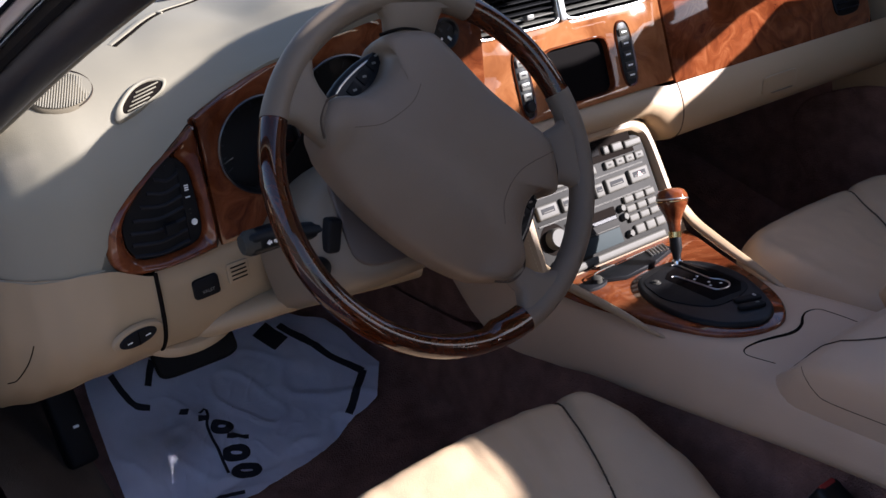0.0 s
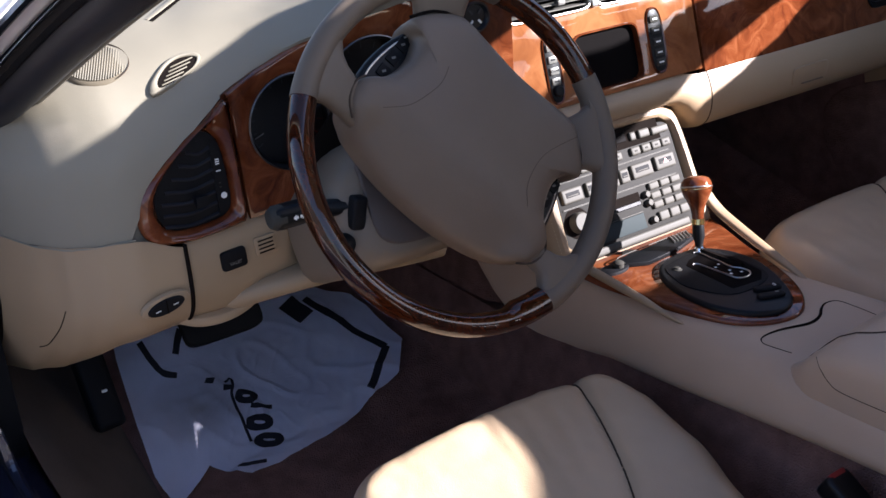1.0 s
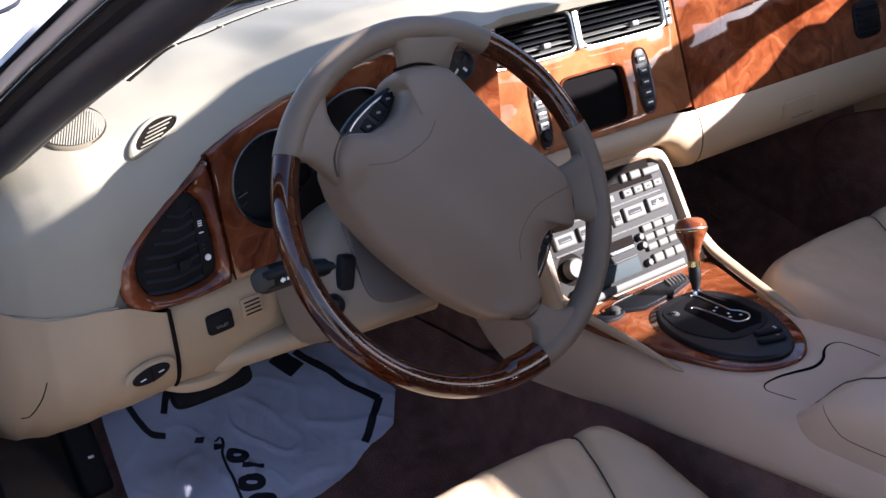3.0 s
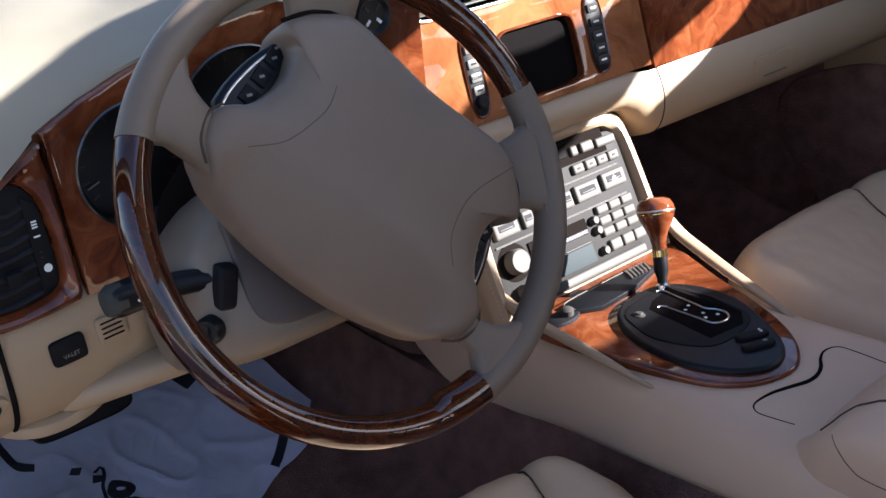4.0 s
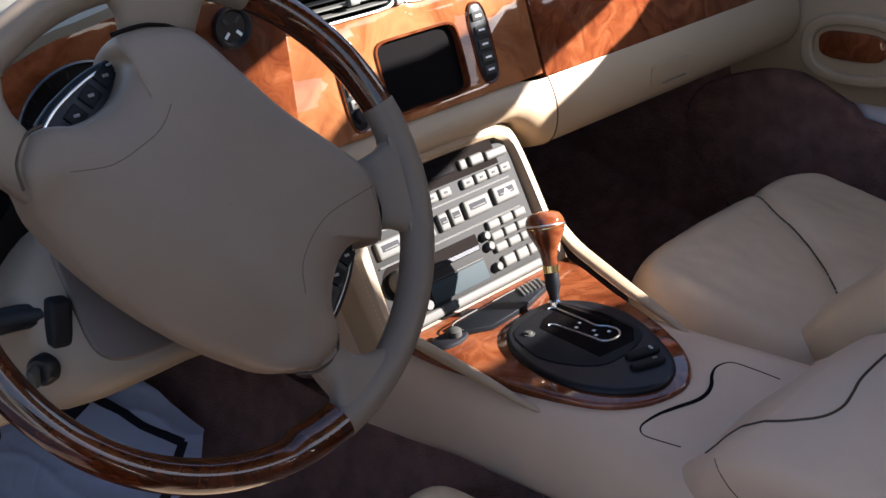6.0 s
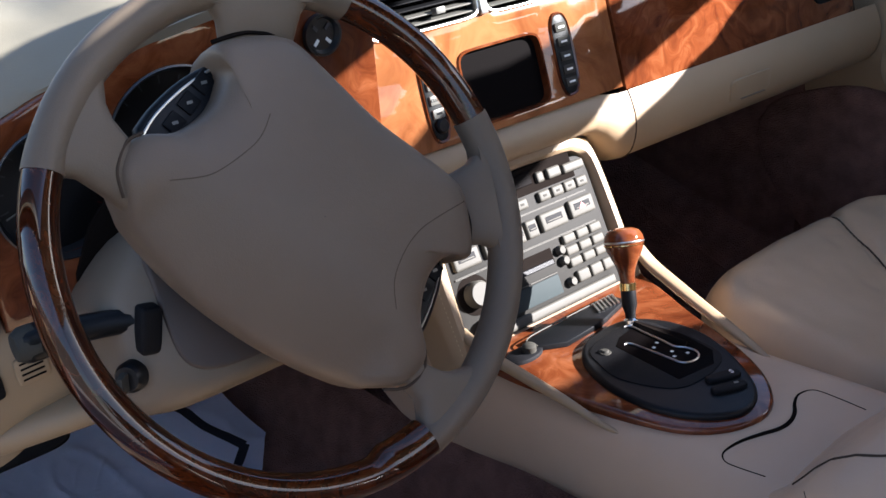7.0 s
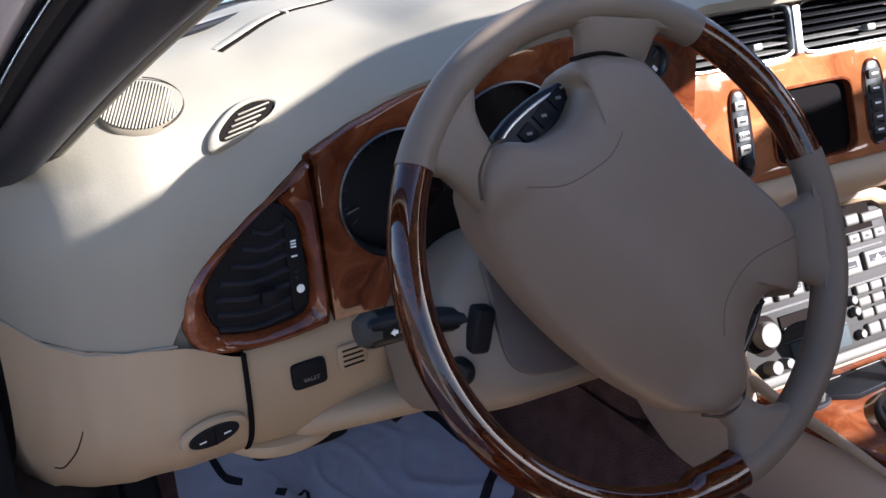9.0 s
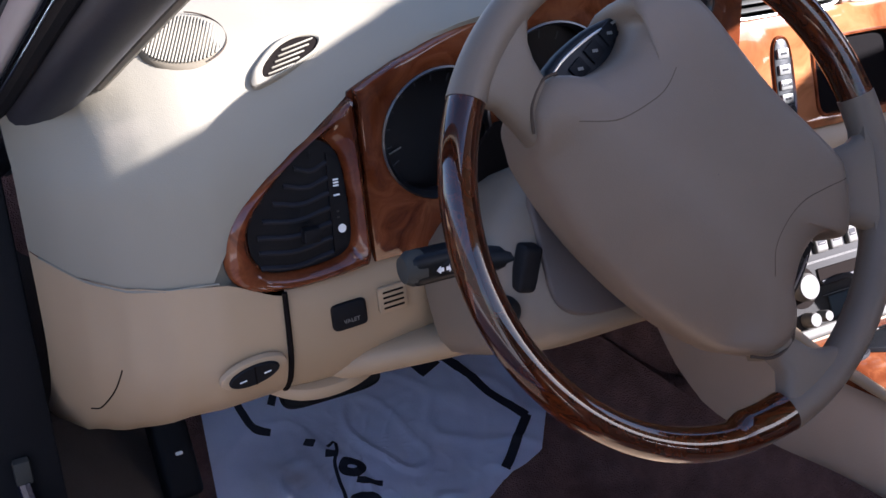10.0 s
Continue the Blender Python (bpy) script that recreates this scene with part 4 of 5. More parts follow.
for ring in ((-0.084, 0.500, 0.017, 0.013, 140, 0.36), (-0.090, 0.447, 0.020, 0.0145, 150, 0.4), (-0.094, 0.411, 0.022, 0.0145, 150, 0.4)):
    part("printed_oval", printed_ring(*ring), ink_mat, sheet)

# ---------------------------------------------------------------- dash details
def lettered(words, size, mat, parent, m):
    """Raised lettering, centred at m's origin in its xy plane."""
    cu = bpy.data.curves.new("lettering", "FONT")
    cu.body, cu.size, cu.extrude, cu.align_x, cu.align_y = words, size, 0.0002, "CENTER", "CENTER"
    tmp = bpy.data.objects.new("lettering", cu)
    me = bpy.data.meshes.new_from_object(tmp)
    bpy.data.objects.remove(tmp)
    bm = bmesh.new()
    bm.from_mesh(me)
    bpy.data.meshes.remove(me)
    return part("lettering", bm, mat, parent, "", m, smooth=False)


def rounded(w, h, r=0.3, n=32):
    return oval(0, 0, w / 2, h / 2, n, 2 / r)


# side window vent, a leaf-shaped grille in the dash top
dash_tree = bvh(bpy.data.objects["dash_pad"])


def on_dash(x, y):
    """A frame on the dash top at x, y: z along the surface's normal, x to the right."""
    h = dash_tree.ray_cast(Vector((x, y, 1.1)), Vector((0, 0, -1)))
    n = h[1] if h[1].z > 0 else -h[1]
    a = (Vector((1, 0, 0)) - n * n.x).normalized()
    return Matrix.Translation(h[0]) @ Matrix((a, n.cross(a), n)).transposed().to_4x4()


dv = on_dash(-0.211, 0.226) @ pose(0, 0, 0.0026)
DO = [(-0.034, -0.021), (-0.0345, -0.011), (-0.025, 0.001), (-0.009, 0.014), (0.009, 0.021), (0.026, 0.020), (0.033, 0.013), (0.024, 0.001), (0.007, -0.008), (-0.014, -0.017)]
DI = [(x * 0.76 + 0.0022, y * 0.74 + 0.0004) for x, y in DO]
leaf = part("window_vent", ring_strip(DO, DI, [(0, -0.007), (0, -0.0014), (0.22, 0.0006), (0.5, 0.0012), (0.8, 0.0010), (0.95, 0.0002), (1, -0.002)], 72), pad_mat, dash, "cream leaf-shaped vent frame", dv)
part("vent_back", plate([(p.x, p.y) for p in spline([(*p, 0) for p in DI], 48, True)], (), 0.002), gap_mat, leaf, "", dv @ pose(0, 0, -0.0008))
for k in range(5):
    y = -0.0105 + 0.0050 * k
    x0, x1 = -0.0215 + max(0, y + 0.0105) * 0.85, min(0.024, 0.002 + (y + 0.0105) * 1.15)
    part("slat", turned(box(x1 - x0, 0.0011, 0.0016, 0.0003, 1), pose((x0 + x1) / 2, y, -0.0002, 0, 0, 12)), pad_mat, leaf, "", dv)

# round speaker grille by the pillar, let flush into the pad
mesh_mat = material("grille_cloth", (0.13, 0.108, 0.075), 0.8, spec=0.1)[0]
sp = on_dash(-0.283, 0.266) @ pose(0, 0, 0.0004)
spk = part("speaker_grille", lathe([(0, 0.0006), (0.02, 0.0004), (0.031, -0.0006), (0.034, -0.003), (0.035, -0.006)], 48), mesh_mat, dash, "cream perforated speaker grille", sp)
for k in range(25):
    y = -0.031 + 0.00258 * k
    w = math.sqrt(max(0.0, 0.0318 ** 2 - y * y))
    part("rib", box(1.9 * w, 0.0013, 0.0010, 0.0003, 1, at=(0, y, 0.0009 - 0.0014 * (y / 0.031) ** 2)), pad_mat, spk, "", sp @ pose(0, 0, 0, 0, 0, 65))
part("speaker_ring", tube([(0.0348 * math.cos(a), 0.0348 * math.sin(a), 0.0002) for a in [-1.2 + 2.4 * k / 24 for k in range(25)]], 0.0006, 6, 40), seam_dark, spk, "", sp)

# slot for the windscreen's air along the dash top
slot = [(-0.20, 0.309, 0.9315), (-0.14, 0.358, 0.9345), (-0.055, 0.419, 0.9355), (0.038, 0.467, 0.936), (0.113, 0.495, 0.936), (0.22, 0.535, 0.936), (0.38, 0.555, 0.936), (0.55, 0.535, 0.936), (0.70, 0.47, 0.936)]
slot = laid(dash_tree, pose(0, 0, 1.0), [(p.x, p.y) for p in spline([(x, y, 0) for x, y, _ in slot], 60)], 0.0)
part("air_slot", band(slot, 0.0030, 0.0009, 60, 0.4), gap_mat, dash, "dark demister slot")
for bx, by in ((-0.115, 0.378), (-0.028, 0.434), (0.06, 0.477), (0.16, 0.513), (0.30, 0.548)):
    h = dash_tree.ray_cast(Vector((bx, by, 1.1)), Vector((0, 0, -1)))[0]
    part("slot_bridge", turned(box(0.0035, 0.010, 0.003, 0.001, 2), pose(bx, by, h.z + 0.0004, 0, 0, 30)), pad_mat, dash)
part("windscreen_seal", tube([(x, interp(x, WIND)[0] + 0.005, 0.9335) for x in [-0.22 + 0.045 * i for i in range(25)]], 0.0035, 8, 60), soft_black, dash, "black windscreen seal")
part("slot_edge", band([(x - 0.004, y + 0.0065, z + 0.0004) for x, y, z in slot], 0.0042, 0.0016, 60, 0.4), pad_mat, dash, "cream rounded lip behind the slot")

# pod controls
pf = face_frame(0, 0.187, 0, 0)
strip = part("control_strip", plate([(-0.199, 0.728), (-0.187, 0.732), (-0.1855, 0.77), (-0.190, 0.803), (-0.200, 0.812), (-0.2, 0.77)], (), 0.004), soft_black, pod, "black control strip", pf @ pose(0, 0, -0.006))
part("dot", plate(oval(-0.1915, 0.7475, 0.0034, 0.0036, 20), (), 0.001), white_mat, pod, "white dot", pf @ pose(0, 0, -0.005))
for zz, w in ((0.789, 0.0045), (0.7865, 0.0045), (0.784, 0.0045), (0.776, 0.0052), (0.762, 0.002), (0.757, 0.002)):
    part("mark", plate([(-0.194 - w / 2, zz), (-0.194 + w / 2, zz), (-0.194 + w / 2, zz + 0.0013), (-0.194 - w / 2, zz + 0.0013)], (), 0.0006), white_mat if w > 0.003 else graphite_mat, pod, "", pf @ pose(0, 0, -0.0052))
part("tab", box(0.014, 0.010, 0.012, 0.002, 2, at=(-0.222, 0.183, 0.752)), soft_black, pod, "black vent tab")

# dial marks and a needle, dim behind glass
dim_mat = material("dim_print", (0.035, 0.035, 0.04), 0.5)[0]
red_dim = material("dim_red", (0.10, 0.012, 0.01), 0.5)[0]
for dx, dz, r in DIALS:
    for k in range(13):
        a = radians(215 - 250 * k / 12)
        m_ = fd @ pose(dx + 0.80 * r * math.cos(a), dz + 0.80 * r * math.sin(a), -0.0195, 0, 0, math.degrees(a))
        part("tick", box(0.007, 0.0012, 0.0006), dim_mat if k < 11 else red_dim, cl, "", m_, smooth=False)
    a = radians(200)
    part("needle", box(0.22 * r, 0.0012, 0.001), grey_mat, cl, "", fd @ pose(dx + 0.72 * r * math.cos(a), dz + 0.72 * r * math.sin(a), -0.018, 0, 0, 200), smooth=False)
    part("dial_ring", lathe([(r - 0.0008, -0.002), (r + 0.0002, 0.0012), (r + 0.0012, 0.0006)], 56), graphite_mat, cl, "thin dark ring", fd @ pose(dx, dz, 0))
for a in (45, 135, 225, 315):
    part("hand_mark", box(0.0065, 0.0028, 0.0008), white_mat if a > 180 else dim_mat, g, "", fd @ pose(0.157 + 0.009 * math.cos(radians(a)), 0.884 + 0.009 * math.sin(radians(a)), 0.0032, 0, 0, a), smooth=False)

# switches on the knee panel and the dash end
kf = face_frame(-0.1945, 0.1855, 0.6735, 0)
sw = part("trip_button", plate(rounded(0.031, 0.024), (), 0.006, 0.002, 2), soft_black, dash, "black square button", kf @ pose(0, 0, 0.003, 0, 0, 3))
lettered("VALET", 0.0052, grey_mat, sw, kf @ pose(0.001, -0.004, 0.0034, 0, 0, 3))
gf = face_frame(-0.1545, 0.1855, 0.679, 0)
gr = part("small_grille", plate(rounded(0.027, 0.024, 0.25), (), 0.003, 0.0012, 2), trim_mat, dash, "beige slotted grille", gf @ pose(0, 0, 0.0022, 0, 0, 3))
for k in range(4):
    part("slot", box(0.019, 0.0017, 0.001, 0.0004, 1, at=(0, -0.0072 + 0.0048 * k, 0.0026)), gap_mat, gr, "", gf @ pose(0, 0, 0, 0, 0, 3))
mf = face_frame(-0.281, 0.187, 0.6465, -8)
ms = part("dimmer_switch", plate(oval(0, 0, 0.0285, 0.0125, 40), (), 0.006, 0.002, 2), trim_mat, dash, "beige oval switch bezel", mf @ pose(0, 0, 0.006, 0, 0, 10))
part("rocker", plate(oval(0, 0, 0.0215, 0.0092, 36), (), 0.004, 0.001, 1), soft_black, ms, "black oval rocker", mf @ pose(-0.0005, -0.0005, 0.0085, 0, 0, 10))
for x in (-0.011, 0.010):
    part("mark", box(0.006, 0.0012, 0.0004, at=(x, -0.001, 0.009)), white_mat, ms, "", mf @ pose(0, 0, 0, 0, 0, 10))
part("divider", box(0.0009, 0.018, 0.0012, at=(0, 0, 0.0088)), gap_mat, ms, "", mf @ pose(0, 0, 0, 0, 0, 4))
part("panel_seam", tube([(-0.2485, 0.1835, 0.708), (-0.248, 0.184, 0.67), (-0.2475, 0.1885, 0.64), (-0.2475, 0.202, 0.615), (-0.2475, 0.236, 0.591), (-0.2475, 0.28, 0.571)], 0.0024, 6, 24), gap_mat, dash, "dark panel gap")
part("door_hinge", box(0.016, 0.012, 0.026, 0.004, 2, at=(-0.457, 0.374, 0.502)), graphite_mat, car, "dark hinge end")
part("door_seal", tube([(-0.458, 0.372, 0.49), (-0.455, 0.355, 0.455), (-0.451, 0.325, 0.420), (-0.450, 0.24, 0.414)], 0.0065, 8, 30), paint_mat, car, "glossy dark sill edge")
crease = [(x, interp(x, SIDE)[0] - 0.0005, interp(x, [(-0.415, 0.722), (-0.36, 0.7205), (-0.295, 0.7255)])[0]) for x in [-0.41 + 0.0125 * k for k in range(10)]]
part("crease_piping", tube(crease, 0.0010, 6, 24), pad_mat, dash)
bol_tree = bvh(bpy.data.objects["bolster"])
part("end_cover_seam", tube(laid(bol_tree, face_frame(0, 0.05, 0, 0), [(p.x, p.y) for p in spline([(*p, 0) for p in [(-0.392, 0.575), (-0.386, 0.588), (-0.379, 0.612), (-0.372, 0.645)]], 24)], 0.0, 0.1), 0.0007, 6, 24), gap_mat, dash)

# centre panel: vents, screen frame, key columns
for cx, hw in ((0.313, 0.072), (0.474, 0.079)):
    vent = part("air_vent", ring_strip(oval(cx, 0.1355, hw + 0.002, 0.029, 48, 8), oval(cx, 0.1355, hw - 0.003, 0.0255, 48, 8), [(0, -0.004), (0, 0.0015), (0.3, 0.003), (0.75, 0.0025), (1, -0.001), (1, -0.012)], 72), satin_mat, dash, "silver-framed dash vent", fc)
    part("vent_back", plate(oval(cx, 0.1355, hw - 0.002, 0.0265, 40, 8), (), 0.002), gap_mat, vent, "", fc @ pose(0, 0, -0.032))
    # the two lowest slats are grey: sunlight painted into their colour
    for k in range(6):
        part("slat", turned(box(2 * hw - 0.008, 0.0018, 0.016, 0.0007, 1), pose(cx, 0.1165 + 0.0078 * k, -0.009, 14, 0, 0)), grey_mat if k < 2 else soft_black, vent, "", fc)
    for k in range(7):
        part("vane", box(0.0014, 0.044, 0.012, at=(cx - hw + 0.02 + (2 * hw - 0.04) * k / 6, 0.1355, -0.024)), soft_black, vent, "", fc, smooth=False)
    part("tab", box(0.012, 0.007, 0.010, 0.0015, 2, at=(cx + 0.02, 0.1235, 0.001)), grey_mat, vent, "grey vent tab", fc)
part("vent_hood", box(0.332, 0.007, 0.020, 0.002, 2, at=(0.394, 0.1665, 0.006)), burl_mat, dash, "walnut strip over the vents", fc)
part("vent_post", box(0.010, 0.052, 0.006, 0.002, 2, at=(0.390, 0.1345, 0.003)), satin_mat, dash, "silver post between the vents", fc)
slider = part("vent_slider", box(0.010, 0.050, 0.005, 0.002, 2, at=(0.5585, 0.1345, 0.003)), satin_mat, dash, "silver vent control strip", fc)
for y in (0.122, 0.132, 0.143):
    part("bead", turned(lathe([(0, 0.003), (0.0022, 0.0022), (0.003, 0)], 16), pose(0.5585, y, 0.0055)), graphite_mat, slider, "", fc)
part("screen_frame", ring_strip(oval(0.401, fcz(0.781), 0.060, 0.041, 48, 8), oval(0.401, fcz(0.781), 0.056, 0.037, 48, 8), [(0, 0.0), (0.2, 0.0022), (0.7, 0.0022), (1, -0.006)], 72), burl_mat, dash, "walnut screen frame", fc)
for kx, ky, kw, keys, bright in ((0.3015, 0.040, 0.022, (0.069, 0.053, 0.038, 0.024), True), (0.492, 0.044, 0.026, (0.074, 0.058, 0.042, 0.027, 0.013), False)):
    row = part("key_column", plate(oval(kx, ky, kw / 2, 0.044, 44, 3.2), (), 0.006, 0.0015, 2), black_mat, dash, "black column of keys", fc @ pose(0, 0, 0.002))
    for y in keys:
        key = part("key", turned(box(kw * 0.66, 0.0098, 0.0035, 0.0013, 2), pose(kx, y, 0.0028)), grey_mat if bright else graphite_mat, row, "", fc)
        if bright and y == 0.038:
            lettered("CLEAR", 0.0046, soft_black, row, fc @ pose(kx, y, 0.0047))
        else:
            part("mark", box(kw * 0.34, 0.0022, 0.0004, at=(kx, y, 0.0047)), soft_black if bright else white_mat, row, "", fc, smooth=False)
    if bright:
        part("round_key", turned(lathe([(0, 0.006), (0.006, 0.006), (0.0078, 0.004), (0.0078, 0)], 24), pose(kx, 0.011, 0.002)), black_mat, row, "black round key", fc)
    part("key_frame", ring_strip(oval(kx, ky, kw / 2 + 0.003, 0.047, 40, 3.2), oval(kx, ky, kw / 2, 0.044, 40, 3.2), [(0, 0), (0.4, 0.0025), (1, 0.001)], 60), burl_mat, row, "", fc)
pv = part("end_vent", plate(oval(0.998, 0.036, 0.034, 0.030, 40, 4), (), 0.006, 0.002), soft_black, dash, "black outer passenger vent", fc @ pose(0, 0, 0.003))
for k in range(5):
    part("slat", box(0.054, 0.002, 0.006, 0.0006, 1, at=(0.998, 0.016 + 0.010 * k, 0.005)), black_mat, pv, "", fc)
part("centre_seam", tube([(0.2178, 0.204, 0.735), (0.2178, 0.221, 0.80), (0.2178, 0.245, 0.905)], 0.0020, 6, 12), gap_mat, dash)
latch = part("glove_latch", plate(rounded(0.085, 0.030, 0.35), (), 0.003, 0.001), trim_mat, dash, "beige glove box latch", face_frame(0.80, 0.1885, 0.683, -6))
part("finger_gap", box(0.05, 0.0012, 0.002, at=(0.005, -0.013, 0.001)), seam_mat, latch, "", face_frame(0.80, 0.1885, 0.683, -6))

# radio controls
key_mat = grained("pale_key", (0.072, 0.068, 0.057), 0.08, 1300, 0.08, 0.55, spec=0.2)
keys = [(0.0189, 0.0062, 0.012, 0.0135), (0.0405, 0.0060, 0.022, 0.0135), (0.0710, 0.0045, 0.035, 0.0120)]
keys += [(x, -0.0150 + 0.02 * min(0, x), 0.0188, 0.0130) for x in (-0.121, -0.1005, -0.080, -0.0595, -0.039, -0.0185, 0.0165, 0.0370, 0.0563, 0.0755)]
keys += [(-0.1130, -0.0462, 0.039, 0.0220), (-0.0790, -0.0458, 0.018, 0.0220), (-0.0585, -0.0455, 0.018, 0.0220), (-0.0350, -0.0448, 0.015, 0.0220), (-0.0159, -0.0440, 0.018, 0.0220), (0.0180, -0.0430, 0.042, 0.0225), (0.0635, -0.0415, 0.041, 0.0225)]
keys += [(x, y, 0.0202, h) for ys_, y, h in (((0.0300, 0.0512, 0.0722), -0.0697, 0.0118), ((0.0290, 0.0500, 0.0708), -0.0833, 0.0118), ((0.0290, 0.0500, 0.0702), -0.0968, 0.0118), ((0.0335, 0.0545, 0.0745), -0.1145, 0.0150)) for x in ys_]
for x, y, w, h in keys:
    key = part("radio_key", turned(box(w * 0.95, h * 0.92, 0.0070, 0.0033, 4), pose(x, y, 0.0012)), key_mat, radio, "pale grey radio key", fr)
    if h > 0.02:
        part("key_recess", box(w * 0.62, h * 0.34, 0.0012, 0.0005, 1, at=(x, y + h * 0.06, 0.0044)), soft_black, key, "dark recessed window", fr)
        part("key_lip", box(w * 0.5, h * 0.08, 0.0014, 0.0005, 1, at=(x, y - h * 0.02, 0.0047)), key_mat, key, "", fr)
    elif 0.012 < h < 0.0132 and w < 0.02:
        part("key_mark", box(w * 0.26, h * 0.2, 0.0006, at=(x, y, 0.0048)), graphite_mat, key, "", fr, smooth=False)
part("hazard_mark", plate([(0.0585, -0.0435), (0.0685, -0.0435), (0.0635, -0.0370)], (), 0.0005), material("red_print", (0.5, 0.02, 0.015), 0.4)[0], radio, "red hazard triangle", fr @ pose(0, 0, 0.0052))
for x, y in ((0.0130, -0.0785), (0.0138, -0.0910), (0.0142, -0.1162)):
    part("round_key", turned(lathe([(0, 0.007), (0.004, 0.007), (0.0055, 0.005), (0.0055, 0)], 20), pose(x, y, 0.0)), key_mat, radio, "", fr)
for x, y, r in ((-0.116, -0.0850, 0.0145), (-0.118, -0.119, 0.008), (-0.100, -0.119, 0.006)):
    part("knob", turned(lathe([(0, 0.014), (r * 0.85, 0.014), (r, 0.011), (r, 0)], 28), pose(x, y, 0.0)), key_mat, radio, "grey round knob", fr)
part("black_field", box(0.196, 0.030, 0.0012, 0.0005, 1, at=(-0.026, 0.0075, 0.0002)), gap_mat, radio, "black upper field", fr)
part("knob_well", turned(lathe([(0, 0.0008), (0.0205, 0.0008), (0.022, 0.0004), (0.022, -0.002)], 32), pose(-0.116, -0.085, 0)), gap_mat, radio, "dark well round the knob", fr)
part("clock_window", box(0.105, 0.015, 0.002, 0.0008, 1, at=(-0.045, 0.0095, 0.001)), screen_mat, radio, "dark display window", fr)
tape = part("tape_slot", box(0.092, 0.0185, 0.002, 0.0008, 1, at=(-0.045, -0.0805, 0.001)), gap_mat, radio, "dark tape slot", fr)
part("tape_flap", box(0.088, 0.006, 0.002, 0.0008, 1, at=(-0.045, -0.0865, 0.0022)), black_mat, tape, "", fr)
lcd_mat = material("lcd_glass", (0.034, 0.042, 0.043), 0.6, 0.0, 0.0, 0.04)[0]
part("display", box(0.083, 0.022, 0.002, 0.001, 2, at=(-0.043, -0.1125, 0.0018)), lcd_mat, radio, "grey-green radio display", fr)
for y in (-0.0262, -0.0272, -0.0628, -0.0640, -0.0998):
    part("trim_line", box(0.212 if y > -0.09 else 0.09, 0.0007, 0.0022, at=(-0.028 if y > -0.09 else -0.046, y, 0.0008)), key_mat, radio, "thin raised line", fr, smooth=False)
part("lower_ledge", box(0.212, 0.0110, 0.008, 0.0035, 4, at=(-0.030, -0.1330, 0.002)), key_mat, radio, "pale rounded lower ledge", fr)
part("stack_side", plate([(-y, z) for y, z in ((0.15, 0.46), (0.25, 0.445), (0.29, 0.462), (0.32, 0.485), (0.344, 0.512), (0.362, 0.55), (0.372, 0.60), (0.37, 0.66), (0.25, 0.67), (0.2, 0.60))], (), 0.02, 0.006, 3), console_mat, console, "beige side of the stack ahead of the console", pose(0.2555, 0, 0, 90, 0, -90))
part("stack_panel", loft([[(0.262, 0.13, 0.50), (0.258, 0.18, 0.47), (0.261, 0.235, 0.44)], [(0.262, 0.135, 0.54), (0.256, 0.185, 0.535), (0.260, 0.24, 0.505)],
                         [(0.262, 0.17, 0.60), (0.258, 0.21, 0.60), (0.262, 0.25, 0.57)], [(0.266, 0.20, 0.68), (0.262, 0.24, 0.67), (0.266, 0.26, 0.65)]]), trim_mat, console, "beige side of the centre stack")

# console top: selector, gate, tray, switches, seams
SEL = [(0.342, 0.056), (0.366, 0.066), (0.395, 0.069), (0.423, 0.062), (0.445, 0.032), (0.451, -0.007), (0.442, -0.043), (0.426, -0.078), (0.402, -0.113), (0.376, -0.129), (0.350, -0.128), (0.322, -0.104), (0.306, -0.064), (0.306, -0.012), (0.320, 0.030)]
sel = part("selector_plate", plate([(p.x - HX, p.y) for p in spline([(*p, 0) for p in SEL], 64, True)], (), 0.012, 0.005, 4), black_mat, console, "black gear selector plate", fw @ pose(0, 0, 0.0125))
INS = [(-0.052, 0.048), (0.018, 0.052), (0.030, 0.010), (0.022, -0.058), (-0.048, -0.068), (-0.078, -0.02), (-0.072, 0.02)]
part("selector_insert", plate([(p.x, p.y) for p in spline([(*p, 0) for p in INS], 40, True)], (), 0.003, 0.001), soft_black, sel, "", fw @ pose(0, 0, 0.0138))
part("gate_glass", plate([(-0.036, 0.030), (-0.020, 0.040), (0.020, 0.047), (0.030, 0.0), (0.024, -0.045), (0.004, -0.062), (-0.042, -0.056)], (), 0.002, 0.0006), screen_mat, sel, "glossy black gate panel", fw @ pose(0, 0, 0.0142))
GATE = [(-0.001, 0.050), (0.005, 0.046), (0.0045, 0.025), (0.004, 0.002), (0.003, -0.013), (0.009, -0.024), (0.010, -0.036), (0.003, -0.044), (-0.008, -0.045), (-0.017, -0.039), (-0.0185, -0.025), (-0.020, 0.0), (-0.0225, 0.022), (-0.028, 0.025)]
part("gate_line", tube([(x, y, 0.0150) for x, y in GATE], 0.0011, 6, 60), satin_mat, sel, "silver gate outline", fw)
part("gate_slot", tube([(0.012, 0.046, 0.0140), (0.013, 0.02, 0.0140), (0.016, -0.02, 0.0140)], 0.0045, 6, 16), gap_mat, sel, "", fw)
for x, y in ((-0.003, 0.004), (-0.0125, 0.0), (-0.006, -0.018), (-0.012, -0.026), (0.002, -0.031)):
    part("gate_mark", box(0.0032, 0.0032, 0.0004, at=(x, y, 0.0147)), white_mat, sel, "", fw, smooth=False)
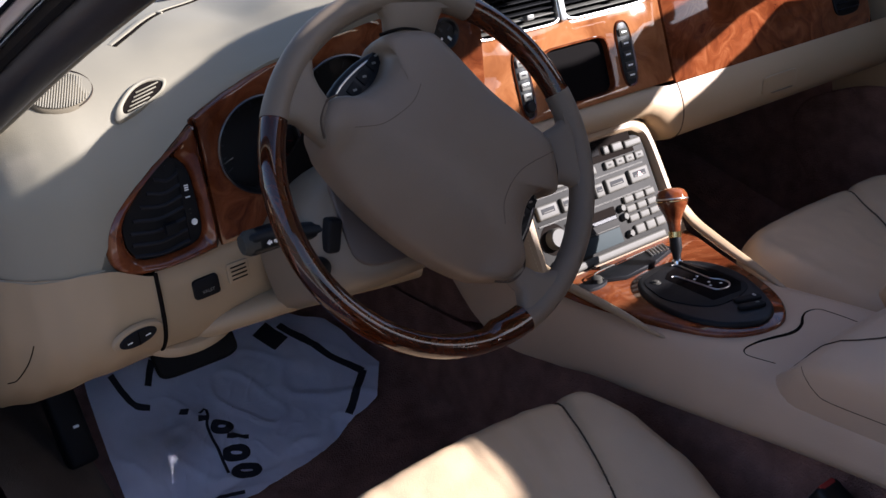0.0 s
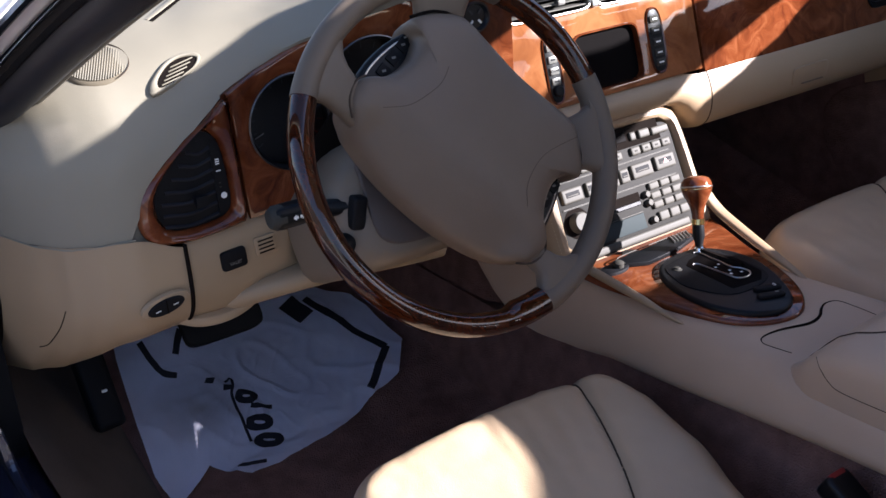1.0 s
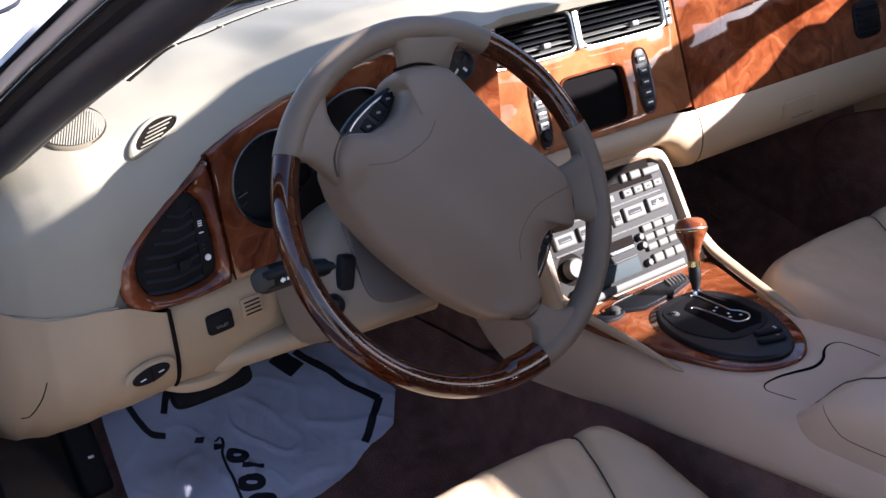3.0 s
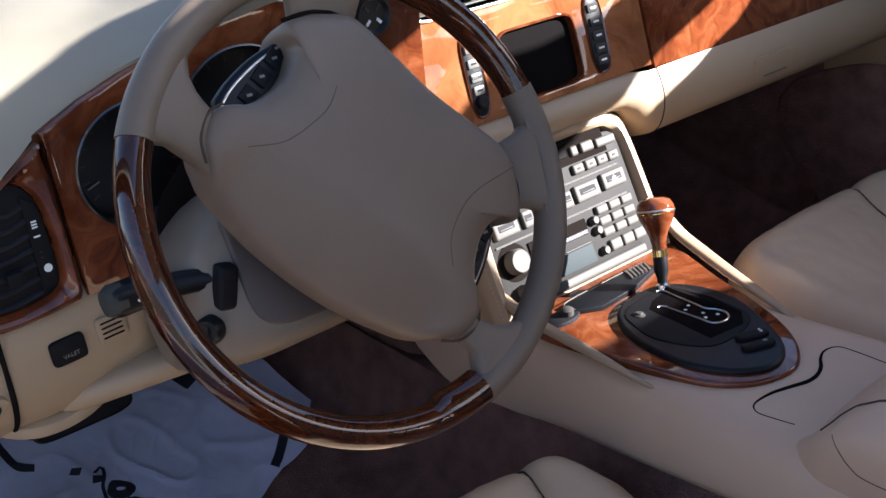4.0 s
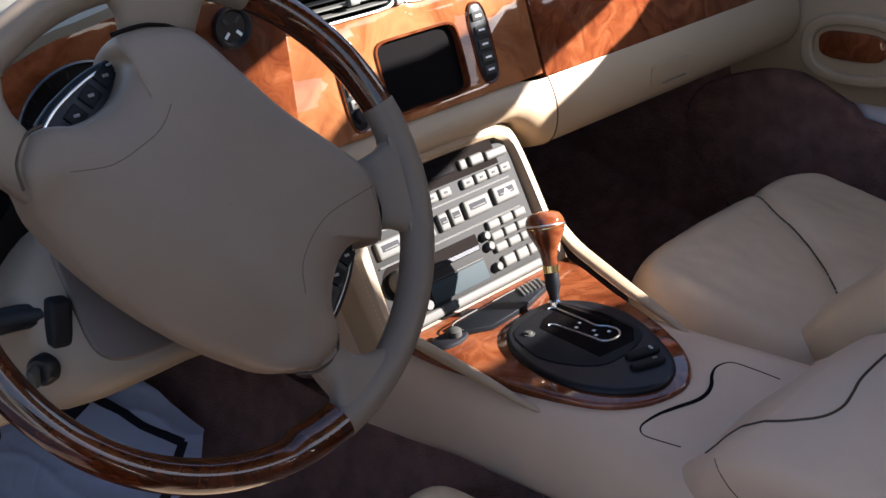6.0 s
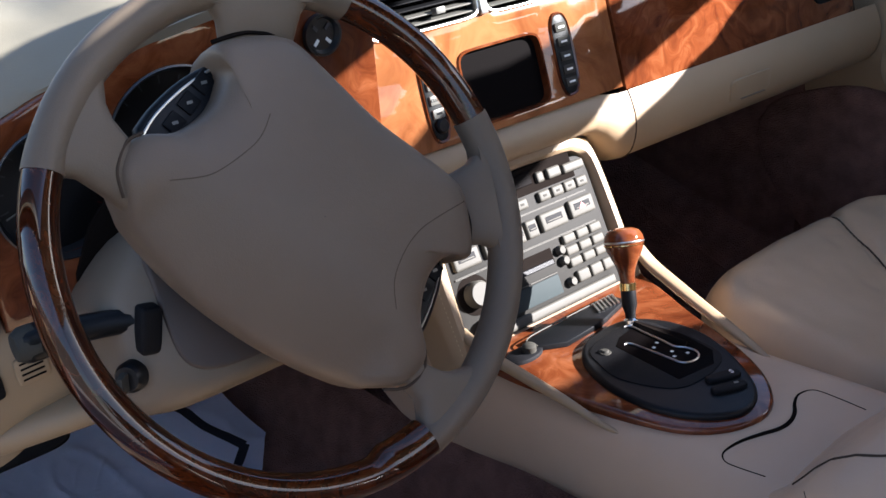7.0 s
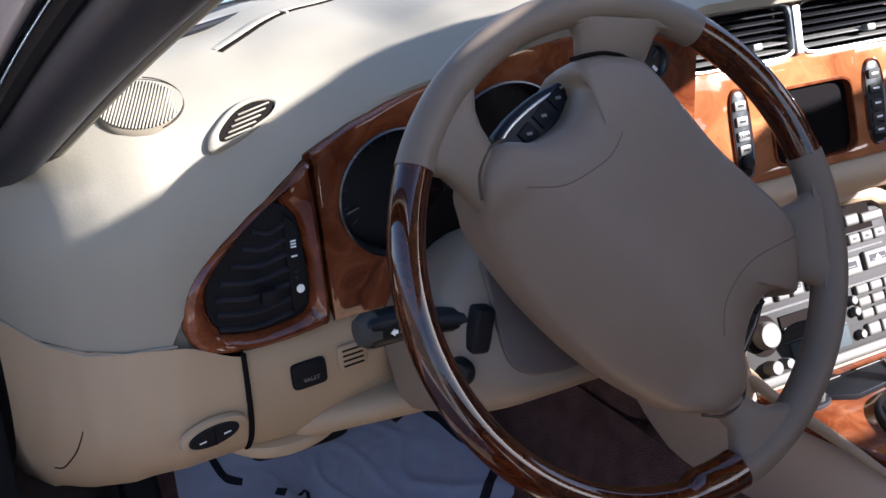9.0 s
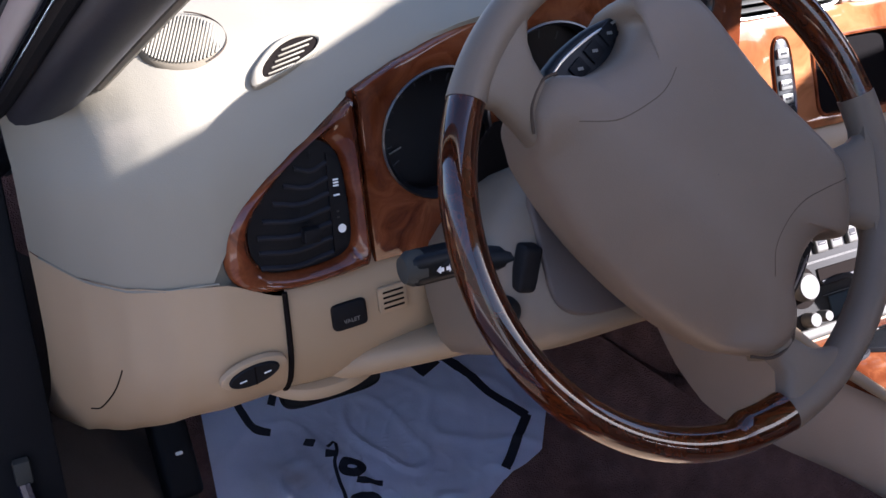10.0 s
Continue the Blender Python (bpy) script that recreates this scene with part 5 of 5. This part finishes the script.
part("lamp", lathe([(0, 0.003), (0.003, 0.003), (0.0045, 0.001), (0.006, 0.001), (0.0065, 0)], 20), graphite_mat, sel, "small round indicator", fw @ pose(-0.052, 0.030, 0.0138))
for y, x in ((-0.083, -0.010), (-0.099, -0.022)):
    part("selector_button", turned(plate(oval(0, 0, 0.0185, 0.0064, 32, 3.2), (), 0.006, 0.0026, 3), pose(x, y, 0.0172, 0, 0, -22)), soft_black, sel, "black oval button", fw)
    if y > -0.09:
        lettered("S", 0.0085, white_mat, sel, fw @ pose(x + 0.009, y - 0.003, 0.0173, 0, 0, -22))
    else:
        part("mark", turned(box(0.0045, 0.003, 0.0005), pose(x + 0.008, y - 0.002, 0.0175, 0, 0, -22)), grey_mat, sel, "", fw)
tr = part("coin_tray", plate([(-0.088, 0.090), (-0.085, 0.108), (0.046, 0.112), (0.052, 0.094), (-0.004, 0.078), (-0.06, 0.074)], (), 0.006, 0.0015), black_mat, console, "black tray lid with ribs", fw @ pose(0, 0, 0.013))
for k in range(6):
    part("rib", turned(box(0.0022, 0.020, 0.0022), pose(0.012 + 0.006 * k, 0.101, 0.0142, 0, 0, -25)), satin_mat, tr, "", fw, smooth=False)
part("tray_edge", tube([(-0.088, 0.090, 0.0135), (-0.085, 0.108, 0.0135), (-0.02, 0.111, 0.0135), (0.046, 0.112, 0.0135)], 0.0007, 6, 30), key_mat, tr, "thin silver edge", fw)
co = part("console_switch", plate(oval(-0.105, 0.093, 0.024, 0.013, 30), (), 0.006, 0.002), soft_black, console, "black oval switch", fw @ pose(0, 0, 0.011))
part("switch_knob", lathe([(0, 0.008), (0.005, 0.008), (0.0075, 0.006), (0.0075, 0)], 20), graphite_mat, co, "", fw @ pose(-0.098, 0.092, 0.011))
part("rail", band([(0.532, 0.160, 0.570), (0.533, 0.130, 0.545), (0.524, 0.085, 0.5345), (0.507, 0.035, 0.5315), (0.491, -0.015, 0.5295), (0.477, -0.06, 0.526), (0.462, -0.11, 0.519)], 0.0090, 0.0048, taper=0.9), trim_mat, console, "beige console edge rail")
part("rail", band([(0.264, 0.155, 0.552), (0.2625, 0.115, 0.5435), (0.2635, 0.065, 0.5385), (0.267, 0.015, 0.532), (0.273, -0.04, 0.521), (0.280, -0.075, 0.516)], 0.0065, 0.0050, taper=0.9), trim_mat, console, "beige console edge rail")
con_tree = bvh(bpy.data.objects["console_body"])
CUB = [(0.446, -0.200), (0.447, -0.170), (0.445, -0.147), (0.430, -0.141), (0.415, -0.146), (0.400, -0.156), (0.384, -0.162), (0.368, -0.162), (0.348, -0.155), (0.328, -0.149), (0.306, -0.148), (0.296, -0.156), (0.295, -0.168), (0.300, -0.195)]
part("cubby_seam", tube(laid(con_tree, pose(0, 0, 0.6), [(p.x, p.y) for p in spline([(*p, 0) for p in CUB], 80)], 0.0), lambda u: 0.0006 + 0.0017 * math.sin(math.pi * min(1, max(0, (u - 0.22) / 0.62))), 6, 100), gap_mat, console, "dark gap round the cubby lid")
arm_tree = bvh(arm)
for line, r in (([(0.292, -0.226), (0.305, -0.240), (0.312, -0.265), (0.319, -0.288), (0.333, -0.306), (0.352, -0.312), (0.375, -0.308), (0.40, -0.302), (0.45, -0.297)], 0.0014),):
    part("lid_seam", tube(laid(arm_tree, pose(0, 0, 0.8), [(p.x, p.y) for p in spline([(*p, 0) for p in line], 50)], 0.0, 0.3), r, 6, 60), seam_dark, console, "dark lid seam")
part("side_seam", tube(laid(arm_tree, pose(0, 0, 0, 90, 0, -90), [(p.x, p.y) for p in spline([(*p, 0) for p in [(0.250, 0.560), (0.259, 0.551), (0.272, 0.540), (0.29, 0.535), (0.36, 0.537), (0.45, 0.540)]], 50)], 0.0), 0.0005, 6, 60), seam_dark, console, "dark side seam")

# seat belt buckle between seat and console
buckle = thing("belt_buckle", "black seat belt buckle with a red release button", "seat belt", (0.235, -0.33, 0.43))
part("housing", box(0.035, 0.06, 0.03, 0.008, 3), black_mat, buckle, "", pose(0.235, -0.33, 0.435, 30, 0, 0))
part("release", box(0.024, 0.014, 0.008, 0.003, 2), material("red_plastic", (0.22, 0.012, 0.01), 0.5)[0], buckle, "red release button", pose(0.235, -0.315, 0.456, 30, 0, 0))

# ---------------------------------------------------------------- pedals
pedal = thing("brake_pedal", "black rubber brake pedal", "pedal", (-0.125, 0.43, 0.46))
part("pedal_pad", plate(rounded(0.118, 0.062, 0.35, 40), (), 0.014, 0.004, 3), soft_black, pedal, "black rubber pad", face_frame(-0.125, 0.44, 0.478, 35))
part("pedal_arm", box(0.02, 0.02, 0.22, 0.004, 2), black_mat, pedal, "", pose(-0.11, 0.50, 0.54, -30, 0, 0))
rest = thing("foot_rest", "black foot rest beside the pedals", "foot rest", (-0.292, 0.5, 0.36))
part("rest_pad", box(0.044, 0.03, 0.14, 0.01, 3), soft_black, rest, "", pose(-0.289, 0.545, 0.385, -25, 0, 4))
part("clip", box(0.008, 0.004, 0.004, 0.001, 1), white_mat, rest, "white clip", pose(-0.290, 0.496, 0.395, -25, 0, 0))

# ---------------------------------------------------------------- wheel details
for sx in (-1, 1):
    kp = [(sx * x, y) for x, y in ((0.088, -0.014), (0.128, -0.012), (0.133, 0.002), (0.132, 0.020), (0.128, 0.041), (0.121, 0.060), (0.112, 0.074), (0.088, 0.072))]
    if sx < 0:
        kp = kp[::-1]
    podk = part("button_pod", plate([(p.x, p.y) for p in spline([(*p, 0) for p in kp], 48, True)], (), 0.010, 0.005, 3), black_mat, wheel, "black button pod", WM @ pose(0, 0, -0.016))
    part("pod_line", tube([(sx * 0.126, -0.011, -0.0158), (sx * 0.1275, 0.004, -0.0155), (sx * 0.126, 0.021, -0.0155), (sx * 0.122, 0.041, -0.0155), (sx * 0.114, 0.066, -0.0158)], 0.0010, 6, 24), satin_mat, podk, "thin silver line", WM)
    for y in (0.050, 0.031, 0.012):
        part("pod_key", turned(box(0.013, 0.014, 0.003, 0.0012, 2), pose(sx * 0.114, y, -0.0155)), soft_black, podk, "", WM)
        part("mark", turned(box(0.0045, 0.0022, 0.0004), pose(sx * 0.114, y, -0.0138, 0, 0, 55)), grey_mat, podk, "", WM, smooth=False)
    part("spoke_seam", tube([(sx * 0.1300, -0.0155, 0.004), (sx * 0.1352, -0.030, 0.007), (sx * 0.1292, -0.0490, 0.007), (sx * 0.1155, -0.0598, 0.003)], 0.0012, 6, 24), seam_dark, wheel, "dark gap beside the spoke", WM)
    part("spoke_seam", tube([(sx * 0.1278, 0.0715, -0.001), (sx * 0.1158, 0.0895, 0.0035), (sx * 0.1055, 0.0995, 0.0035), (sx * 0.0905, 0.1118, 0.001)], 0.0017 if sx < 0 else 0.0010, 6, 24), gap_mat, wheel, "dark gap beside the spoke", WM)

pad_tree = bvh(pad)
for sx in (-1, 1):
    line = [(0.095, 0.099), (0.080, 0.072), (0.070, 0.050), (0.067, 0.029), (0.071, 0.005), (0.084, -0.012)] if sx > 0 else [(-0.071, 0.045), (-0.068, 0.029), (-0.070, 0.013), (-0.081, -0.017), (-0.100, -0.036)]
    part("pad_seam", tube(laid(pad_tree, WM, [(p.x, p.y) for p in spline([(*p, 0) for p in line], 40)], -0.0001), 0.0004, 6, 60), seam_taupe, wheel, "fine stitched arc")

# ---------------------------------------------------------------- passenger's door and side
door = thing("passenger_door", "closed beige passenger door with walnut handle inlay", "car door", (1.15, -0.2, 0.3))
part("upper_panel", loft([[(1.135 - 0.02 * math.sin(3.14 * (z - 0.56) / 0.21), y, z) for z in [0.56 + 0.21 * k / 12 for k in range(13)]] for y in (0.36, 0.2, 0.0, -0.4, -0.9)]), trim_mat, door, "beige upper door panel")
LOW = [(-0.9, 0.34), (-0.9, 0.50), (-0.2, 0.51), (0.073, 0.535), (0.10, 0.551), (0.176, 0.594), (0.233, 0.597), (0.292, 0.582), (0.375, 0.545), (0.40, 0.48), (0.36, 0.40), (0.30, 0.34)]
part("lower_panel", plate([(-p.x, p.y) for p in spline([(*p, 0) for p in LOW], 60)][::-1], (), 0.02, 0.006, 3), carpet_mat, door, "dark carpeted lower door panel", pose(1.118, 0, 0, 90, 0, -90))
part("handle_bezel", plate([(x, y) for x, y in oval(-0.10, 0.645, 0.085, 0.052, 48, 2.6)], [oval(-0.10, 0.645, 0.066, 0.036, 40, 2.6)], 0.014, 0.004, 3), trim_mat, door, "beige handle surround", pose(1.104, 0, 0, 90, 0, -90))
part("handle_inlay", plate(oval(-0.105, 0.650, 0.052, 0.021, 40, 3.5), (), 0.004, 0.0015), burl_mat, door, "walnut handle inlay", pose(1.1085, 0, 0, 90, 0, -90))
part("recess", plate(oval(-0.10, 0.645, 0.067, 0.037, 40, 2.6), (), 0.002), trim_mat, door, "", pose(1.1125, 0, 0, 90, 0, -90))

# side of the roof: an added, unseen rail whose lower edge cuts the sun
ys = [-0.08, -0.14, -0.22, -0.30, -0.36, -0.42, -0.48, -0.535, -0.560, -0.569, -0.574, -0.602, -0.64, -0.67, -0.70, -0.76, -0.84, -0.90, -0.97]
lows = [0.998, 1.012, 1.034, 1.047, 1.052, 1.070, 1.095, 1.105, 1.100, 1.085, 1.030, 1.008, 1.005, 1.008, 1.008, 1.004, 1.045, 1.11, 1.17]
tops = [1.06, 1.085, 1.12, 1.15, 1.18] + [1.22] * 14
# unseen plate added behind the door, its edge drawn to shade the rear console
part("quarter_blocker", plate([(-y, z) for y, z in ((-0.49, 0.80), (-0.535, 0.888), (-0.595, 0.952), (-0.69, 1.014), (-0.80, 1.075), (-0.89, 1.100), (-0.935, 1.110), (-0.958, 1.103), (-0.985, 1.0955), (-1.05, 1.0945), (-1.11, 1.104), (-1.16, 1.116), (-1.18, 0.80))], (), 0.03, 0.006, 2), seal_mat, car, "unseen dark quarter plate added to shade the console", pose(1.112, 0, 0, 90, 0, -90))
# unseen plate added under the roof, outlined to shade wheel and dash top
part("visor_blocker", turned(plate([(-0.228 - 0.010 * math.sin(math.pi * y / 0.42), y) for y in (0.0, 0.05, 0.1, 0.15, 0.2, 0.25, 0.30, 0.33)] + [(-0.236, 0.345), (-0.233, 0.365), (-0.225, 0.381), (-0.211, 0.391), (-0.19, 0.396), (-0.15, 0.398), (0.16, 0.392), (0.19, 0.382), (0.205, 0.36), (0.205, 0.0)], (), 0.018, 0.006, 3), pose(0.515, -0.44, 1.204, -11)), trim_mat, car, "unseen beige visor plate added to shade the dash")
part("rail_blocker", loft([[(1.10, y, lo_), (1.115, y, lo_ + 0.0087), (1.122, y, lo_ + 0.02), (1.15, y, hi_), (1.10, y, hi_ + 0.005)] for y, lo_, hi_ in zip(ys, lows, tops)], ring=True, caps=True), seal_mat, car, "unseen dark rail added to bound the sun patches")
part("door_cap", box(0.03, 0.55, 0.09, 0.01, 3, at=(1.152, -0.50, 0.775)), trim_mat, door, "beige door cap")
part("door_top", tube([(1.17, 0.36, 0.84), (1.16, 0.1, 0.80), (1.15, -0.1, 0.790), (1.15, -0.3, 0.842), (1.15, -0.6, 0.85), (1.15, -1.0, 0.85)], 0.022, 12), trim_mat, door, "beige door top roll")
# unseen mount, its top edge drawn from the shadow wanted on the fascia
mirror = part("mount_blocker", plate([(-0.38, 0.83), (-0.40, 0.87), (-0.20, 0.90), (0.0, 0.944), (0.085, 0.970), (0.142, 0.987), (0.19, 0.999), (0.24, 1.010), (0.294, 1.025), (0.322, 1.031), (0.336, 1.020), (0.343, 0.99), (0.35, 0.90), (0.35, 0.79)], (), 0.03, 0.01, 3), soft_black, door, "unseen black mirror mount shaped to shade the glove box", pose(1.155, 0, 0, 90, 0, -90))

# unseen mirror body added outside to widen that shadow
part("housing_blocker", loft([[(1.185 + 0.19 * u, -0.19 + w_ * x, 0.925 + h_ * z) for x, z in oval(0, 0, 0.14, 0.082, 36, 4.0)] for u, w_, h_ in ((0, 0.9, 0.9), (0.06, 1, 1), (0.4, 0.95, 0.95), (0.85, 0.75, 0.8), (1.0, 0.4, 0.4))], ring=True, caps=True), champagne_mat, door, "unseen pale metallic mirror housing added to block sun")

# exterior: wipers, cowl
part("cowl", loft([[(HX + u * 0.78, (0.636 - 0.42 * u * u) * (1 - v) + (0.88 - 0.24 * u * u) * v, 0.929 - 0.044 * v) for u in [-1 + i / 10 for i in range(21)]] for v in (0, 0.5, 1)]), soft_black, car, "black cowl panel")
for x0 in (-0.10, 0.42):
    part("wiper", tube([(x0, 0.68, 0.945), (x0 + 0.25, 0.70, 0.955), (x0 + 0.46, 0.69, 0.955)], 0.005, 6), soft_black, car, "black windscreen wiper")

# a parked car beyond the driver's side, and a low wall
other = thing("parked_car", "pale blue-grey parked car", "car", (-3.4, 4.2, 0), "")
blue_paint = material("pale_blue_paint", (0.24, 0.30, 0.36), 0.25, 0.2, 1.0)[0]
OM = pose(-3.4, 4.2, 0, 0, 0, 35)
prof = [(-2.2, 0.35, 0.75), (-2.15, 0.30, 0.85), (-1.2, 0.28, 0.95), (-0.7, 0.28, 0.98), (0.9, 0.28, 0.97), (1.9, 0.30, 0.90), (2.2, 0.38, 0.72)]
part("body", loft([[Vector((x, -0.85, lo_)), Vector((x, -0.9, (lo_ + hi_) / 2)), Vector((x, -0.8, hi_ - 0.04)), Vector((x, -0.4, hi_)), Vector((x, 0.4, hi_)), Vector((x, 0.8, hi_ - 0.04)), Vector((x, 0.9, (lo_ + hi_) / 2)), Vector((x, 0.85, lo_))] for x, lo_, hi_ in prof], ring=True, caps=True), blue_paint, other, "", OM)
part("cabin", loft([[Vector((x, s * w, z)) for s, w in ((-1, 0.74), (-0.5, 0.74), (0.5, 0.74), (1, 0.74))] for x, z in ((-1.2, 0.95), (-0.5, 1.38), (0.5, 1.42), (1.4, 0.98))]), screen_mat, other, "dark windows", OM)
for x in (-1.35, 1.35):
    for y in (-0.82, 0.82):
        part("wheel", turned(lathe([(0, 0.1), (0.2, 0.1), (0.22, 0.11), (0.31, 0.1), (0.32, 0), (0.31, -0.1), (0, -0.1)], 28), pose(x, y, 0.32, 90, 0, 0)), soft_black, other, "black tyre and rim", OM)
wall_out = part("boundary_wall", box(40, 0.3, 2.6, 0.02, 1, at=(0, 16, 1.3)), grained("pale_render", (0.55, 0.53, 0.50), 0.12, 40, 0.4, 0.9, 1.5), None)
tagged(wall_out, "pale rendered boundary wall of the car park", "wall", kind="structure")


# plain unseen walls added at both sides to cut sky and bounce sun
side_wall = part("bounce_wall", box(6.5, 0.25, 1.3, 0.02, 1), grained("grey_render", (0.24, 0.21, 0.18), 0.1, 40, 0.5, 0.9, 3.0), None, "", pose(-4.0, 0.4, 0.65, 0, 0, -52))
tagged(side_wall, "unseen grey-brown wall added to block sky and bounce sun into the driver's door", "wall", kind="structure")
far_wall = part("sky_block_wall", box(0.2, 12.0, 2.1, 0.02, 1), grained("dark_brick", (0.07, 0.055, 0.05), 0.2, 40, 0.5, 0.9, 3.0), None, "", pose(4.3, -1.0, 1.05))
tagged(far_wall, "unseen dark wall added to block sky on the passenger side", "wall", kind="structure")

part("filler", plate([(-0.302, 0.700), (-0.262, 0.700), (-0.272, 0.722), (-0.276, 0.745), (-0.298, 0.742)], (), 0.003), pad_mat, dash, "", face_frame(0, 0.1995, 0, 0))
part("filler", plate([(-0.186, 0.826), (-0.155, 0.826), (-0.155, 0.866), (-0.176, 0.856)], (), 0.003), burl_mat, dash, "", face_frame(0, 0.199, 0, 0))
part("bonnet_seam", tube([(-0.36, 0.98, 0.888), (-0.2, 1.05, 0.902), (-0.08, 1.18, 0.902), (0.02, 1.5, 0.875)], 0.004, 6, 24), soft_black, car)

# ---------------------------------------------------------------- the car's outside
shell_mat = paint_mat


def side_outline(y0, y1, top0, top1, arches):
    """A body side in (y, z): straight sill, wheel arches, gently falling top edge."""
    pts = [(y0, 0.30)]
    for yc in arches:
        pts += [(yc + 0.36 * math.cos(a), 0.33 + 0.36 * math.sin(a)) for a in [math.pi - math.pi * k / 14 for k in range(15)]]
    pts += [(y1, 0.30), (y1, top1)]
    pts += [(y1 + (y0 - y1) * k / 6, top1 + (top0 - top1) * k / 6 + 0.02 * math.sin(math.pi * k / 6)) for k in range(1, 6)]
    return pts + [(y0, top0)]


def flank(name, x, y0, y1, t0, t1, arches, label):
    o = [(-y, z) for y, z in side_outline(y0, y1, t0, t1, arches)]
    part(name, plate(o, (), 0.03, 0.008, 2), shell_mat, car, label, pose(x, 0, 0, 90, 0, -90), angle=30)


flank("front_wing", -0.545, 0.42, 2.15, 0.90, 0.70, [1.45], "dark painted front wing")
flank("rear_wing", -0.545, -2.25, -0.82, 0.78, 0.90, [-1.25], "dark painted rear wing")
flank("body_side", 1.335, -2.25, 2.15, 0.76, 0.70, [-1.25, 1.45], "dark painted body side")
part("boot_lid", loft([[(HX + u * 0.90, -1.12 - 1.10 * v, 0.90 - 0.05 * u * u - 0.12 * v * v) for u in [-1 + i / 8 for i in range(17)]] for v in [j / 8 for j in range(9)]]), shell_mat, car, "dark painted boot lid")
part("rear_panel", loft([[(HX + u * 0.90, -2.22 - 0.05 * math.sin(3.14 * v), 0.73 - 0.43 * v) for u in [-1 + i / 8 for i in range(17)]] for v in [j / 6 for j in range(7)]]), shell_mat, car)
part("nose", loft([[(HX + u * 0.90, 2.04 + (0.16 - 0.10 * u * u) * math.sin(1.57 * v), 0.77 - 0.45 * v - 0.05 * u * u * (1 - v)) for u in [-1 + i / 8 for i in range(17)]] for v in [j / 6 for j in range(7)]]), shell_mat, car, "rounded car nose")
for sx in (-1, 1):
    part("rear_pillar", tube([(HX + sx * 0.765, -0.89, 1.22), (HX + sx * 0.80, -0.945, 1.10), (HX + sx * 0.83, -1.01, 0.92)], 0.026, 10), shell_mat, car, "dark rear roof pillar")
    part("headlamp", turned(lathe([(0, 0.03), (0.05, 0.025), (0.085, 0.0), (0.09, -0.03)], 28), pose(HX + sx * 0.66, 2.06, 0.62, -80, 0, 0)), material("lamp_glass", (0.7, 0.7, 0.7), 0.1, 0.0, 1.0)[0], car, "clear headlamp")
    part("tail_lamp", box(0.22, 0.04, 0.10, 0.02, 3, at=(HX + sx * 0.70, -2.26, 0.62)), material("tail_red", (0.35, 0.01, 0.01), 0.2, 0.0, 1.0)[0], car, "red tail lamp")
rear_glass = part("rear_window", loft([[(HX + u * (0.70 + 0.06 * v), -0.97 - 0.37 * v, 1.24 - 0.30 * v - 0.03 * u * u) for u in [-1 + i / 8 for i in range(17)]] for v in [j / 6 for j in range(7)]]), glass_mat, car)
rear_glass.visible_shadow = False
for y in (-1.25, 1.45):
    for x, sgn in ((-0.50, -1), (1.29, 1)):
        wm = pose(x, y, 0.31, 0, 90 * sgn, 0)
        tyre = part("road_wheel", lathe([(0.19, -0.09), (0.20, 0.085), (0.23, 0.10), (0.29, 0.095), (0.31, 0.06), (0.315, 0), (0.31, -0.06), (0.29, -0.10), (0.20, -0.10)], 40), soft_black, car, "black tyre", wm)
        part("rim", lathe([(0, 0.075), (0.05, 0.08), (0.06, 0.06), (0.16, 0.055), (0.19, 0.085), (0.20, 0.08), (0.195, 0.02)], 40), satin_mat, tyre, "silver alloy rim", wm)
# the open driver's door, swung out on its front hinges
dm = pose(-0.60, 0.40, 0, 0, 0, -68)
ddoor = thing("driver_door", "dark painted driver's door standing wide open", "car door", dm)
part("door_panel", box(0.07, 1.10, 0.52, 0.03, 3, at=(0, -0.57, 0.56)), shell_mat, ddoor, "dark painted outer panel", dm)
part("door_lining", box(0.03, 1.02, 0.46, 0.012, 3, at=(0.05, -0.57, 0.56)), trim_mat, ddoor, "beige door lining", dm)
part("lower_lining", box(0.012, 0.98, 0.14, 0.005, 2, at=(0.070, -0.57, 0.41)), carpet_mat, ddoor, "dark carpeted lower lining", dm)
part("door_pull", tube([(0.075, -0.36, 0.60), (0.105, -0.42, 0.62), (0.105, -0.58, 0.63), (0.075, -0.66, 0.62)], 0.013, 10), trim_mat, ddoor, "beige door pull", dm)
part("window_rail", tube([(0.02, -0.04, 0.82), (0.02, -0.5, 0.835), (0.02, -1.08, 0.835)], 0.012, 8), soft_black, ddoor, "black window rail", dm)
